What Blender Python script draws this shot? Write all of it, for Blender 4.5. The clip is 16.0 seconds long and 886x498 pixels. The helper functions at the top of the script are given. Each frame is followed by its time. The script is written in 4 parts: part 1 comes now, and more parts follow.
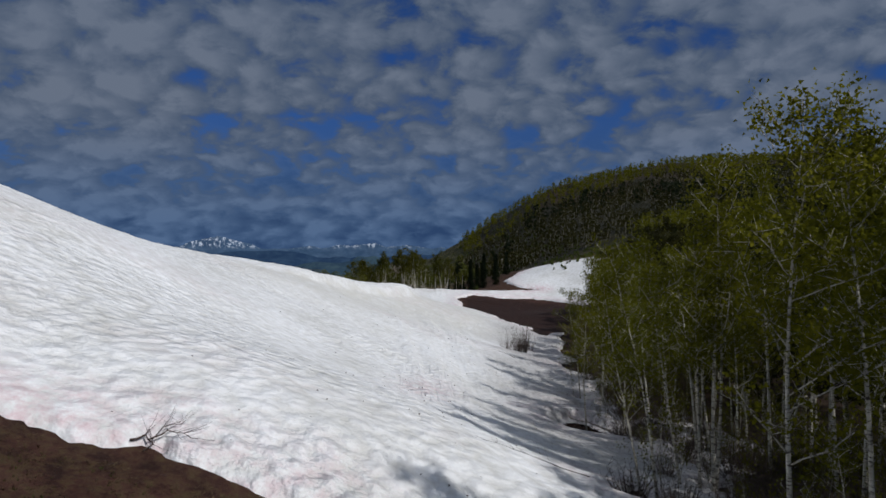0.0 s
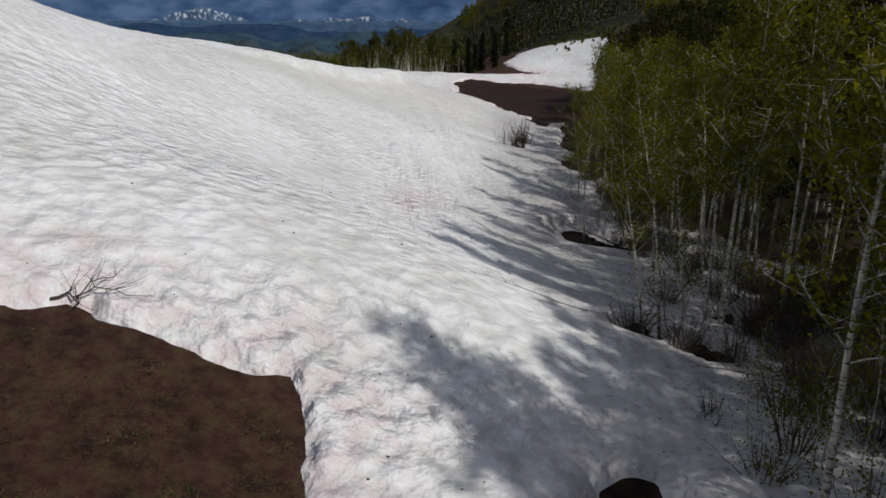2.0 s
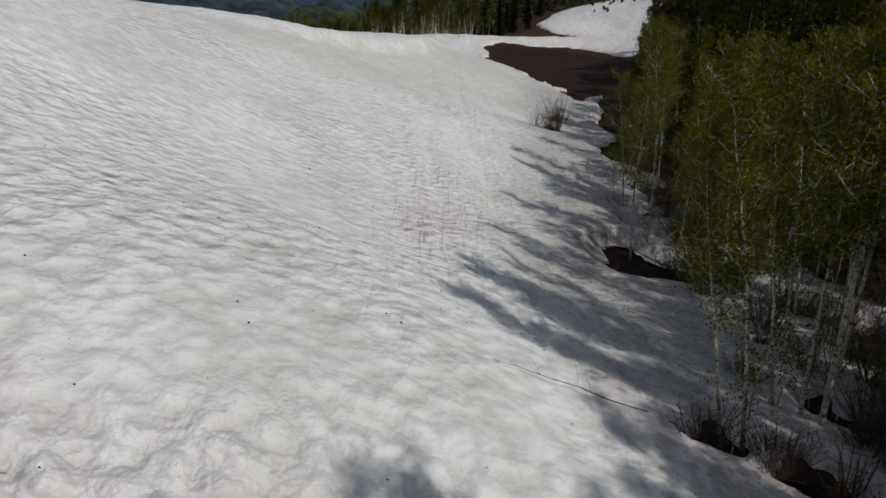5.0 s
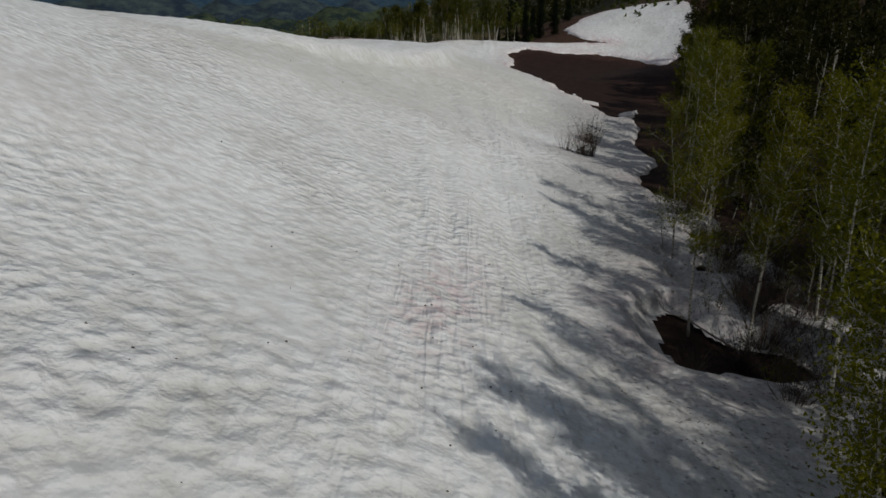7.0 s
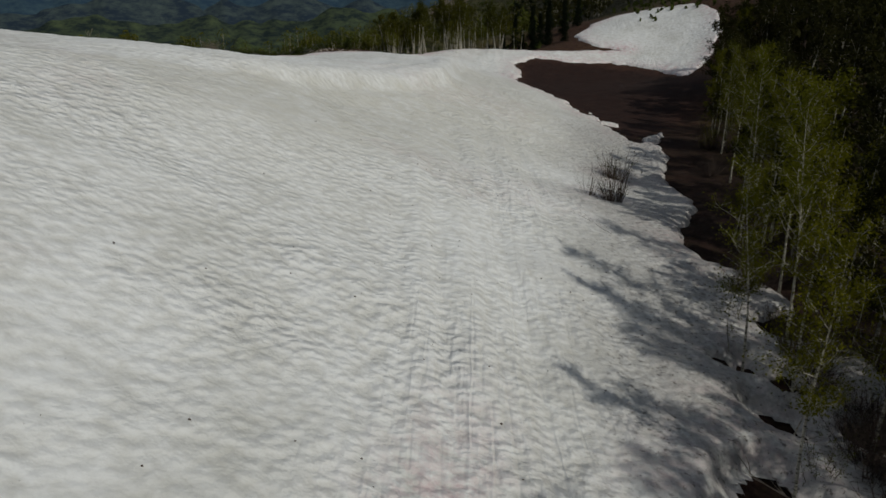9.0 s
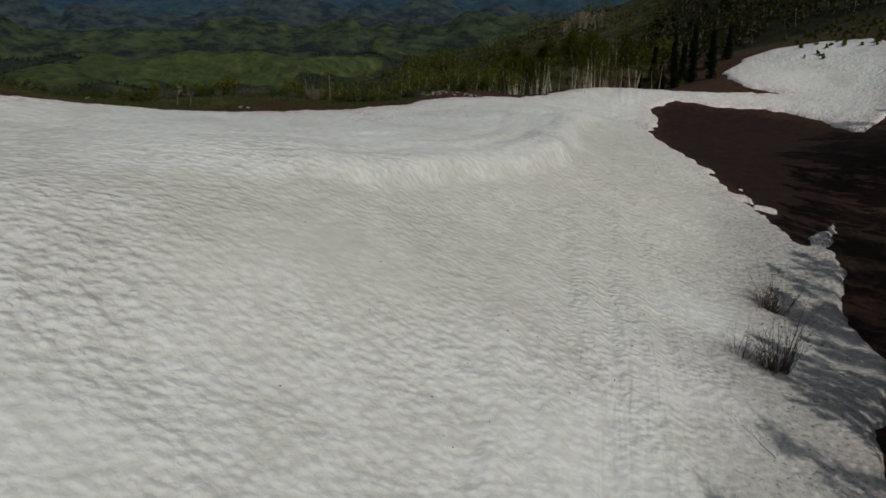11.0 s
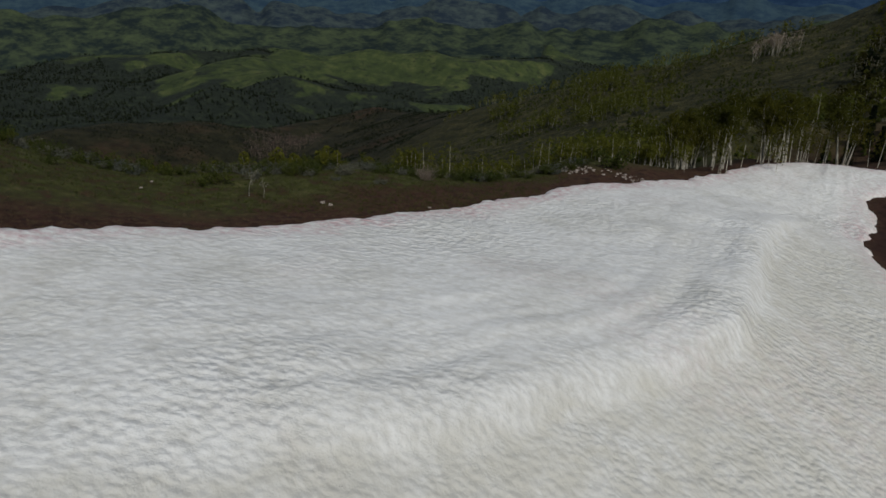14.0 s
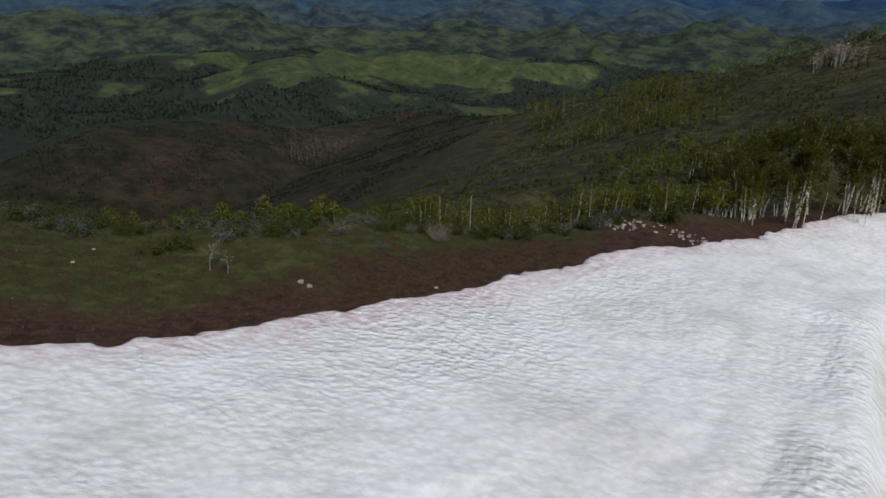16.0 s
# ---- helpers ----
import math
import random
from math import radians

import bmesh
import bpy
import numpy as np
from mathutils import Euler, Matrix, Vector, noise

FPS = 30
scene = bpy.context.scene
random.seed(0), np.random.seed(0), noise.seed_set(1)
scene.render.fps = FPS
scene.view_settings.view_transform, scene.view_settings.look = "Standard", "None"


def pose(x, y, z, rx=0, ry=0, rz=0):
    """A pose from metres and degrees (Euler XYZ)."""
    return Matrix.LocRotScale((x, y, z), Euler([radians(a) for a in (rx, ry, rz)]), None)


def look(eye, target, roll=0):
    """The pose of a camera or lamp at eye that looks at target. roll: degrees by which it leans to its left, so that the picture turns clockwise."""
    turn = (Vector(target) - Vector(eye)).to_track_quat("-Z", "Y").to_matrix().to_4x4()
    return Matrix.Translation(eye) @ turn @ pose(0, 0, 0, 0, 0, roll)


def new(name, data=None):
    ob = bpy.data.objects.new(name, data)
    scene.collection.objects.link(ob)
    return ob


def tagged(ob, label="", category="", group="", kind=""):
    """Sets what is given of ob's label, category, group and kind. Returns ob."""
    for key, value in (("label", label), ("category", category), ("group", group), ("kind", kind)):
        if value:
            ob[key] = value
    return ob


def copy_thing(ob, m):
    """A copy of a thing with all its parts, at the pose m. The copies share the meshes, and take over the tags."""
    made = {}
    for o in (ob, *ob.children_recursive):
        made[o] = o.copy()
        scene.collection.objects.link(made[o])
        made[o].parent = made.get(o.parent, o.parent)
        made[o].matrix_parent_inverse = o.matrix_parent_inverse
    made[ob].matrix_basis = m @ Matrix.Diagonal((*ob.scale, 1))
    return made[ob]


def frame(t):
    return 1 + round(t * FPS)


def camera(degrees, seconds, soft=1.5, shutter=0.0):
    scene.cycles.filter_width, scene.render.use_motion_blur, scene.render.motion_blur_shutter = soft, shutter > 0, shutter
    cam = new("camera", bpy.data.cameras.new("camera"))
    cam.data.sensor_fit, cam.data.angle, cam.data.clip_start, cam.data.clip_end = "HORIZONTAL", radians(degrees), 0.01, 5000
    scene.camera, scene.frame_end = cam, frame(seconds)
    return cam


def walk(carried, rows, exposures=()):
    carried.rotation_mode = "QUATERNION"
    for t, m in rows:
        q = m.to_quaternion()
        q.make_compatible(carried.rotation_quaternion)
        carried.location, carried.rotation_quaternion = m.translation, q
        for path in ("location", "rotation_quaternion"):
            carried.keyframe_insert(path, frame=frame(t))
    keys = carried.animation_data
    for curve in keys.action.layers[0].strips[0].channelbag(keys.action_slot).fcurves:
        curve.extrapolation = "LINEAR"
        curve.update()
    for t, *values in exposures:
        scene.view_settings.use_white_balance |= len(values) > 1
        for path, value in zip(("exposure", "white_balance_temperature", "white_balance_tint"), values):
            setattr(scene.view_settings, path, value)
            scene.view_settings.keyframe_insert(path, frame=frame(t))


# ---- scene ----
cam = camera(64.4, 16.0, soft=1.6)
METRES, EYE, TILT, LEAN, TURN = 60.0, 8.0, 0.0, 0.0, 0.0
ROWS = [
    (0.0, 0.0, 0.0, 0.0, 0.0, 0.0, 0.0),
    (0.5, 0.0004, 0.0138, 0.0032, -0.08, -3.77, -0.02),
    (1.0, 0.0016, 0.0276, 0.0063, -0.14, -8.42, 0.06),
    (1.5, 0.0035, 0.0415, 0.0091, -0.16, -13.06, -0.3),
    (2.0, 0.0052, 0.0561, 0.0119, -0.18, -17.79, -0.43),
    (2.5, 0.0066, 0.0709, 0.0144, -0.21, -20.84, -0.55),
    (3.0, 0.0075, 0.0857, 0.0172, -0.01, -21.29, -0.6),
    (3.5, 0.0082, 0.1006, 0.02, 0.3, -21.27, -0.58),
    (4.0, 0.0088, 0.1163, 0.0226, 0.85, -21.27, -0.55),
    (6.5, 0.0105, 0.2183, 0.0323, 3.92, -21.24, -0.46),
    (7.0, 0.0093, 0.2471, 0.0336, 4.12, -21.23, -0.35),
    (7.5, 0.0083, 0.2785, 0.034, 4.15, -21.22, -0.19),
    (8.0, 0.0072, 0.3123, 0.0342, 4.15, -21.22, -0.07),
    (8.5, 0.0062, 0.3486, 0.0346, 4.23, -21.21, 0.07),
    (9.0, 0.0053, 0.3873, 0.0432, 4.39, -21.25, 0.13),
    (11.5, -0.0017, 0.5946, 0.11, 18.88, -20.97, -0.22),
    (12.0, -0.0064, 0.6365, 0.1223, 22.91, -20.97, -0.37),
    (12.5, -0.0119, 0.6785, 0.134, 26.34, -20.96, -0.54),
    (13.0, -0.0193, 0.72, 0.1445, 27.66, -20.96, -0.66),
    (13.5, -0.029, 0.7609, 0.1529, 27.9, -20.94, -0.78),
    (14.0, -0.0405, 0.8017, 0.1595, 28.46, -20.91, -0.88),
    (14.5, -0.0538, 0.8427, 0.1655, 29.19, -20.89, -1.0),
    (15.0, -0.0683, 0.8831, 0.1705, 29.9, -20.87, -1.12),
    (15.5, -0.0843, 0.9233, 0.1739, 30.99, -20.88, -1.17),
    (16.0, -0.1011, 0.9632, 0.1768, 32.01, -20.89, -1.18),
]
EXPOSURES = [(0.0, -0.38, 6250, 11), (2.0, -0.46, 6550, 11), (4.0, -0.61, 6600, 10), (6.5, -0.95, 6600, 8), (9.0, -1.02, 6800, 5), (11.5, -1.1, 6950, 5), (13.0, -1.03, 6850, 6), (14.5, -0.75, 6500, 8), (16.0, -0.36, 6350, 12)]
walk(cam, [(t, pose(0, 0, EYE, TILT, LEAN, TURN) @ pose(METRES * x, METRES * y, METRES * z, 90 + pitch, roll, yaw)) for t, x, y, z, yaw, pitch, roll in ROWS], EXPOSURES)

# ---- light ----
SUN_ELEVATION, SUN_SIDE = 42.0, -38.0      # degrees above the horizon; degrees the sun stands behind due right
sun_dir = Vector((math.cos(radians(SUN_ELEVATION)) * math.cos(radians(SUN_SIDE)), math.cos(radians(SUN_ELEVATION)) * math.sin(radians(SUN_SIDE)), math.sin(radians(SUN_ELEVATION))))
sun = new("sun", bpy.data.lights.new("sun", "SUN"))
sun.data.energy, sun.data.angle, sun.data.color = 3.5, radians(0.9), (1.0, 0.975, 0.945)
sun.matrix_world = look(sun_dir * 100, (0, 0, 0))


def nodes_of(tree):
    """Short ways to add and join nodes of a node tree."""
    def add(kind, **inputs):
        n = tree.nodes.new(kind)
        for key, value in inputs.items():
            n.inputs[key.replace("_", " ")].default_value = value
        return n

    def join(a, b):
        tree.links.new(a, b)

    return add, join


def ramp_of(add, stops, smooth=False):
    n = add("ShaderNodeValToRGB")
    n.color_ramp.interpolation = "EASE" if smooth else "LINEAR"
    while len(n.color_ramp.elements) < len(stops):
        n.color_ramp.elements.new(0.5)
    for e, (at, c) in zip(n.color_ramp.elements, stops):
        e.position = at
        e.color = (*c, 1) if len(c) == 3 else c
    return n


def grey(v):
    return (v, v, v)


def make_world():
    """A sky with a broken deck of small grey-white clouds."""
    world = bpy.data.worlds.new("world")
    scene.world = world
    world.use_nodes = True
    tree = world.node_tree
    tree.nodes.clear()
    add, join = nodes_of(tree)
    sky = add("ShaderNodeTexSky")
    sky.sky_type, sky.sun_disc = "NISHITA", False
    sky.sun_elevation, sky.sun_rotation = radians(SUN_ELEVATION), radians(90 - SUN_SIDE)
    sky.altitude, sky.air_density, sky.dust_density, sky.ozone_density = 2600, 1.0, 0.4, 2.0
    deep = add("ShaderNodeMixRGB")
    deep.blend_type = "MULTIPLY"
    deep.inputs["Fac"].default_value = 1.0
    deep.inputs["Color2"].default_value = (0.16, 0.32, 0.62, 1)
    join(sky.outputs[0], deep.inputs["Color1"])
    where = add("ShaderNodeTexCoord")
    split = add("ShaderNodeSeparateXYZ")
    join(where.outputs["Generated"], split.inputs[0])
    lift = add("ShaderNodeMath")
    lift.operation = "MAXIMUM"
    join(split.outputs["Z"], lift.inputs[0])
    lift.inputs[1].default_value = 0.0
    low = add("ShaderNodeMath")
    low.operation = "ADD"
    join(lift.outputs[0], low.inputs[0])
    low.inputs[1].default_value = 0.46
    flat = []
    for axis in ("X", "Y"):
        d = add("ShaderNodeMath")
        d.operation = "DIVIDE"
        join(split.outputs[axis], d.inputs[0])
        join(low.outputs[0], d.inputs[1])
        flat.append(d)
    plane = add("ShaderNodeCombineXYZ")
    join(flat[0].outputs[0], plane.inputs[0])
    join(flat[1].outputs[0], plane.inputs[1])
    big = add("ShaderNodeTexNoise", Scale=2.0, Detail=3.0, Roughness=0.5)
    small = add("ShaderNodeTexNoise", Scale=9.5, Detail=8.0, Roughness=0.58, Distortion=0.25)
    for n in (big, small):
        join(plane.outputs[0], n.inputs["Vector"])
    puffs = add("ShaderNodeTexVoronoi", Scale=15.0, Randomness=1.0)
    puffs.feature, puffs.voronoi_dimensions = "SMOOTH_F1", "2D"
    puffs.inputs["Smoothness"].default_value = 0.7
    bent = add("ShaderNodeVectorMath")
    bent.operation = "MULTIPLY_ADD"
    join(small.outputs["Color"], bent.inputs[0])
    bent.inputs[1].default_value = (0.14, 0.14, 0.0)
    join(plane.outputs[0], bent.inputs[2])
    join(bent.outputs[0], puffs.inputs["Vector"])
    heaped = add("ShaderNodeMath")
    heaped.operation = "MULTIPLY_ADD"
    join(puffs.outputs["Distance"], heaped.inputs[0])
    heaped.inputs[1].default_value = -0.34
    join(small.outputs["Fac"], heaped.inputs[2])
    both = add("ShaderNodeMath")
    both.operation = "MULTIPLY_ADD"
    join(big.outputs["Fac"], both.inputs[0])
    both.inputs[1].default_value = 0.75
    join(heaped.outputs[0], both.inputs[2])
    cover = ramp_of(add, [(0.44, grey(0.0)), (0.74, grey(1.0))], True)
    join(both.outputs[0], cover.inputs[0])
    thin = add("ShaderNodeMath")
    thin.operation = "MULTIPLY"
    thin.inputs[1].default_value = 0.8
    tone = ramp_of(add, [(0.40, (0.52, 0.82, 1.45)), (0.56, (0.98, 1.34, 2.00)), (0.74, (1.75, 2.12, 2.80))])
    join(both.outputs[0], thin.inputs[0])
    join(thin.outputs[0], tone.inputs[0])
    veil = ramp_of(add, [(0.0, (0.62, 0.86, 1.15)), (0.2, (1.0, 1.0, 1.0)), (0.38, (1.0, 1.0, 1.0)), (0.8, (2.6, 2.25, 1.9))], True)
    join(lift.outputs[0], veil.inputs[0])
    toned = add("ShaderNodeMixRGB")
    toned.blend_type = "MULTIPLY"
    toned.inputs["Fac"].default_value = 1.0
    join(tone.outputs[0], toned.inputs["Color1"])
    join(veil.outputs[0], toned.inputs["Color2"])
    bank = ramp_of(add, [(0.03, grey(1.0)), (0.24, grey(0.0))], True)
    join(lift.outputs[0], bank.inputs[0])
    closed = add("ShaderNodeMath")
    closed.operation = "MAXIMUM"
    join(cover.outputs[0], closed.inputs[0])
    join(bank.outputs[0], closed.inputs[1])
    mix = add("ShaderNodeMixRGB")
    join(closed.outputs[0], mix.inputs["Fac"])
    join(deep.outputs[0], mix.inputs["Color1"])
    join(toned.outputs[0], mix.inputs["Color2"])
    back = add("ShaderNodeBackground")
    back.inputs["Strength"].default_value = 0.1
    join(mix.outputs[0], back.inputs["Color"])
    out = add("ShaderNodeOutputWorld")
    join(back.outputs[0], out.inputs["Surface"])


make_world()


# ---- materials ----
def material(name, rough=0.85):
    m = bpy.data.materials.new(name)
    m.use_nodes = True
    tree = m.node_tree
    add, join = nodes_of(tree)
    shader = tree.nodes["Principled BSDF"]
    shader.inputs["Roughness"].default_value = rough
    shader.inputs["Specular IOR Level"].default_value = 0.25
    where = add("ShaderNodeNewGeometry")
    return m, shader, add, join, where.outputs["Position"]


def noise_of(add, join, place, scale, detail=4.0, rough=0.55, stretch=None, turn=0.0):
    n = add("ShaderNodeTexNoise", Scale=scale, Detail=detail, Roughness=rough)
    if stretch:
        s = add("ShaderNodeMapping")
        s.vector_type = "TEXTURE"
        s.inputs["Scale"].default_value = tuple(1 / v for v in stretch)
        s.inputs["Rotation"].default_value = (0, 0, radians(turn))
        join(place, s.inputs["Vector"])
        place = s.outputs[0]
    join(place, n.inputs["Vector"])
    return n.outputs["Fac"]


def mixed(add, join, fac, a, b, how="MIX"):
    m = add("ShaderNodeMixRGB")
    m.blend_type = how
    for socket, value in (("Fac", fac), ("Color1", a), ("Color2", b)):
        if isinstance(value, (int, float)):
            m.inputs[socket].default_value = value
        elif isinstance(value, tuple):
            m.inputs[socket].default_value = (*value, 1)
        else:
            join(value, m.inputs[socket])
    return m.outputs[0]


def bump(add, join, shader, height, strength, distance):
    b = add("ShaderNodeBump", Strength=strength, Distance=distance)
    join(height, b.inputs["Height"])
    join(b.outputs[0], shader.inputs["Normal"])


def ramped(add, join, fac, stops, smooth=False):
    r = ramp_of(add, stops, smooth)
    join(fac, r.inputs[0])
    return r.outputs[0]


def attribute(add, name):
    a = add("ShaderNodeAttribute")
    a.attribute_name = name
    return a.outputs["Fac"]


def snow_material():
    m, shader, add, join, place = material("old_snow", 0.6)
    # cupped surface: bent coordinates, bowls drawn out across the slope, then rougher grains
    bent = add("ShaderNodeVectorMath")
    bent.operation = "MULTIPLY_ADD"
    drift = add("ShaderNodeTexNoise", Scale=0.9, Detail=3.0)
    join(place, drift.inputs["Vector"])
    join(drift.outputs["Color"], bent.inputs[0])
    bent.inputs[1].default_value = (0.3, 0.3, 0.0)
    join(place, bent.inputs[2])
    lie = add("ShaderNodeMapping")
    lie.vector_type = "TEXTURE"
    lie.inputs["Rotation"].default_value = (0, 0, radians(28))
    lie.inputs["Scale"].default_value = (1.12, 0.95, 1.0)
    join(bent.outputs[0], lie.inputs["Vector"])
    cells = add("ShaderNodeTexVoronoi", Scale=2.7, Randomness=1.0)
    cells.feature, cells.voronoi_dimensions = "SMOOTH_F1", "2D"
    cells.inputs["Smoothness"].default_value = 0.55
    join(lie.outputs[0], cells.inputs["Vector"])
    swell = noise_of(add, join, place, 1.7, 3, 0.5)
    grain = noise_of(add, join, place, 6.0, 3, 0.55)
    broad = add("ShaderNodeTexVoronoi", Scale=1.45, Randomness=1.0)
    broad.feature, broad.voronoi_dimensions = "SMOOTH_F1", "2D"
    broad.inputs["Smoothness"].default_value = 0.6
    join(bent.outputs[0], broad.inputs["Vector"])
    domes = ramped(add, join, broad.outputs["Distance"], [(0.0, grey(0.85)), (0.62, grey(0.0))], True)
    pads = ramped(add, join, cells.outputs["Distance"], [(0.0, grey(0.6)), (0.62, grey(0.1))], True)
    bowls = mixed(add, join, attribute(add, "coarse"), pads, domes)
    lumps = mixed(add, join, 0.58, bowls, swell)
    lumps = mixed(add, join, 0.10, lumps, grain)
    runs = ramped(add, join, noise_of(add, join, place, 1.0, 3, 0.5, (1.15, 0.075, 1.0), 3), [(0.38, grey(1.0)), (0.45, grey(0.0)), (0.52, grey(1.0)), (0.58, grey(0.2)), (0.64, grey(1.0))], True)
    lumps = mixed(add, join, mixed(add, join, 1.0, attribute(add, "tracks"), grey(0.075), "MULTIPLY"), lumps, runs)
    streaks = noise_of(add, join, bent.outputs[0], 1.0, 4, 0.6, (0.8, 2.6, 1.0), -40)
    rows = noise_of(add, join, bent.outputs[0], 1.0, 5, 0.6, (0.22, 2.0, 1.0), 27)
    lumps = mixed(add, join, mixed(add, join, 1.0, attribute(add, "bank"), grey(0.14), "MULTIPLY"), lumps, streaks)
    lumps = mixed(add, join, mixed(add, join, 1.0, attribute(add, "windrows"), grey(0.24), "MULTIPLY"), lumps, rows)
    # colour: clean crystals, broad dusty swathes, darker where the relief is low
    dust = ramped(add, join, noise_of(add, join, place, 0.22, 7, 0.66, (1.0, 0.7, 1.0), 25), [(0.34, (0.92, 0.93, 0.93)), (0.52, (0.86, 0.865, 0.855)), (0.70, (0.73, 0.73, 0.70))])
    fleck = ramped(add, join, noise_of(add, join, place, 2.6, 6, 0.72), [(0.42, (1.0, 1.0, 1.0)), (0.72, (0.89, 0.88, 0.86))])
    colour = mixed(add, join, 1.0, dust, fleck, "MULTIPLY")
    low_tone = ramped(add, join, lumps, [(0.30, (0.80, 0.79, 0.76)), (0.46, (1.0, 1.0, 1.0))])
    colour = mixed(add, join, 0.7, colour, low_tone, "MULTIPLY")
    silt = mixed(add, join, 1.0, attribute(add, "bank"), ramped(add, join, noise_of(add, join, place, 0.9, 6, 0.68), [(0.34, grey(0.25)), (0.62, grey(1.0))]), "MULTIPLY")
    colour = mixed(add, join, silt, colour, (0.68, 0.665, 0.605))
    stain = mixed(add, join, 1.0, attribute(add, "stain"), ramped(add, join, noise_of(add, join, place, 1.9, 6, 0.72), [(0.40, grey(0.0)), (0.66, grey(1.0))]), "MULTIPLY")
    colour = mixed(add, join, stain, colour, (0.62, 0.42, 0.44))
    # greyer towards the stand: litter, plus tree shade put into the snow colour
    grime_shade = ramped(add, join, noise_of(add, join, place, 4.5, 8, 0.78), [(0.42, grey(0.52)), (0.62, grey(0.95))])
    colour = mixed(add, join, mixed(add, join, 1.0, attribute(add, "debris_shade"), grime_shade, "MULTIPLY"), colour, (0.34, 0.325, 0.31))
    crumbs = ramped(add, join, noise_of(add, join, place, 6.0, 3, 0.6), [(0.715, grey(0.0)), (0.745, grey(1.0))])
    colour = mixed(add, join, mixed(add, join, 0.7, crumbs, grey(0.0), "MULTIPLY"), colour, (0.12, 0.09, 0.07))
    chaff = ramped(add, join, noise_of(add, join, place, 5.2, 4, 0.7), [(0.585, grey(0.0)), (0.64, grey(0.8))])
    colour = mixed(add, join, mixed(add, join, 1.0, chaff, attribute(add, "debris_shade"), "MULTIPLY"), colour, (0.11, 0.09, 0.08))
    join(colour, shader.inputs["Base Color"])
    bump(add, join, shader, lumps, 1.0, 1.05)
    join(attribute(add, "cupped"), shader.inputs["Normal"].links[0].from_node.inputs["Strength"])
    return m


def ground_material():
    """Bare red-brown soil near the snow, grass past it, brush, meadows and woods farther out, by the cover of the mesh."""
    m, shader, add, join, place = material("ground_cover", 0.95)
    soil = ramped(add, join, noise_of(add, join, place, 1.6, 8, 0.68), [(0.36, (0.024, 0.009, 0.006)), (0.52, (0.060, 0.024, 0.017)), (0.72, (0.095, 0.046, 0.032))])
    tuft = ramped(add, join, noise_of(add, join, place, 3.2, 10, 0.8), [(0.46, grey(0.0)), (0.60, grey(1.0))])
    soil = mixed(add, join, mixed(add, join, 1.0, tuft, attribute(add, "tufts"), "MULTIPLY"), soil, (0.070, 0.058, 0.020))
    grass = ramped(add, join, noise_of(add, join, place, 0.9, 8, 0.7), [(0.38, (0.060, 0.031, 0.017)), (0.48, (0.047, 0.047, 0.013)), (0.59, (0.072, 0.078, 0.020)), (0.72, (0.130, 0.108, 0.046))])
    # darker soil: wet far patch, plus shade under the trees put in colour
    soil = mixed(add, join, attribute(add, "damp_shade"), soil, mixed(add, join, 1.0, soil, (0.42, 0.40, 0.40), "MULTIPLY"))
    near = mixed(add, join, attribute(add, "grass"), soil, grass)
    brush = ramped(add, join, noise_of(add, join, place, 0.16, 10, 0.72), [(0.34, (0.016, 0.018, 0.009)), (0.50, (0.080, 0.078, 0.027)), (0.64, (0.160, 0.140, 0.058)), (0.78, (0.125, 0.075, 0.05))])
    dots = ramped(add, join, noise_of(add, join, place, 0.75, 3, 0.6), [(0.50, grey(0.0)), (0.58, grey(0.75))])
    brush = mixed(add, join, dots, brush, (0.030, 0.036, 0.018))
    meadow = ramped(add, join, noise_of(add, join, place, 0.022, 12, 0.72), [(0.34, (0.030, 0.046, 0.018)), (0.52, (0.066, 0.092, 0.030)), (0.68, (0.135, 0.150, 0.052))])
    woods = ramped(add, join, noise_of(add, join, place, 0.06, 12, 0.82), [(0.38, (0.010, 0.015, 0.012)), (0.54, (0.026, 0.036, 0.024)), (0.70, (0.064, 0.078, 0.040))])
    copse = ramped(add, join, noise_of(add, join, place, 0.035, 12, 0.78), [(0.53, grey(0.0)), (0.60, grey(0.85))])
    meadow = mixed(add, join, copse, meadow, woods)
    ragged = mixed(add, join, 0.42, attribute(add, "meadow"), noise_of(add, join, place, 0.014, 12, 0.74))
    wild = mixed(add, join, ramped(add, join, ragged, [(0.555, grey(0.0)), (0.605, grey(1.0))]), woods, meadow)
    # brush of the spur and hill floor, darkened to carry cloud shade
    heath_shade = ramped(add, join, noise_of(add, join, place, 0.07, 10, 0.72), [(0.36, (0.011, 0.013, 0.005)), (0.52, (0.034, 0.033, 0.014)), (0.66, (0.066, 0.054, 0.028))])
    rust = mixed(add, join, 1.0, attribute(add, "rust"), ramped(add, join, noise_of(add, join, place, 0.045, 10, 0.75), [(0.44, grey(0.0)), (0.60, grey(1.0))]), "MULTIPLY")
    heath_shade = mixed(add, join, rust, heath_shade, (0.150, 0.068, 0.046))
    brush = mixed(add, join, attribute(add, "heath_shade"), brush, heath_shade)
    wild = mixed(add, join, attribute(add, "brush"), wild, brush)
    join(mixed(add, join, attribute(add, "far"), near, wild), shader.inputs["Base Color"])
    bump(add, join, shader, noise_of(add, join, place, 4.0, 8, 0.72), 0.9, 0.16)
    canopy = add("ShaderNodeBump", Distance=7.0)
    join(attribute(add, "far"), canopy.inputs["Strength"])
    join(noise_of(add, join, place, 0.11, 9, 0.75), canopy.inputs["Height"])
    join(canopy.outputs[0], shader.inputs["Normal"].links[0].from_node.inputs["Normal"])
    return m


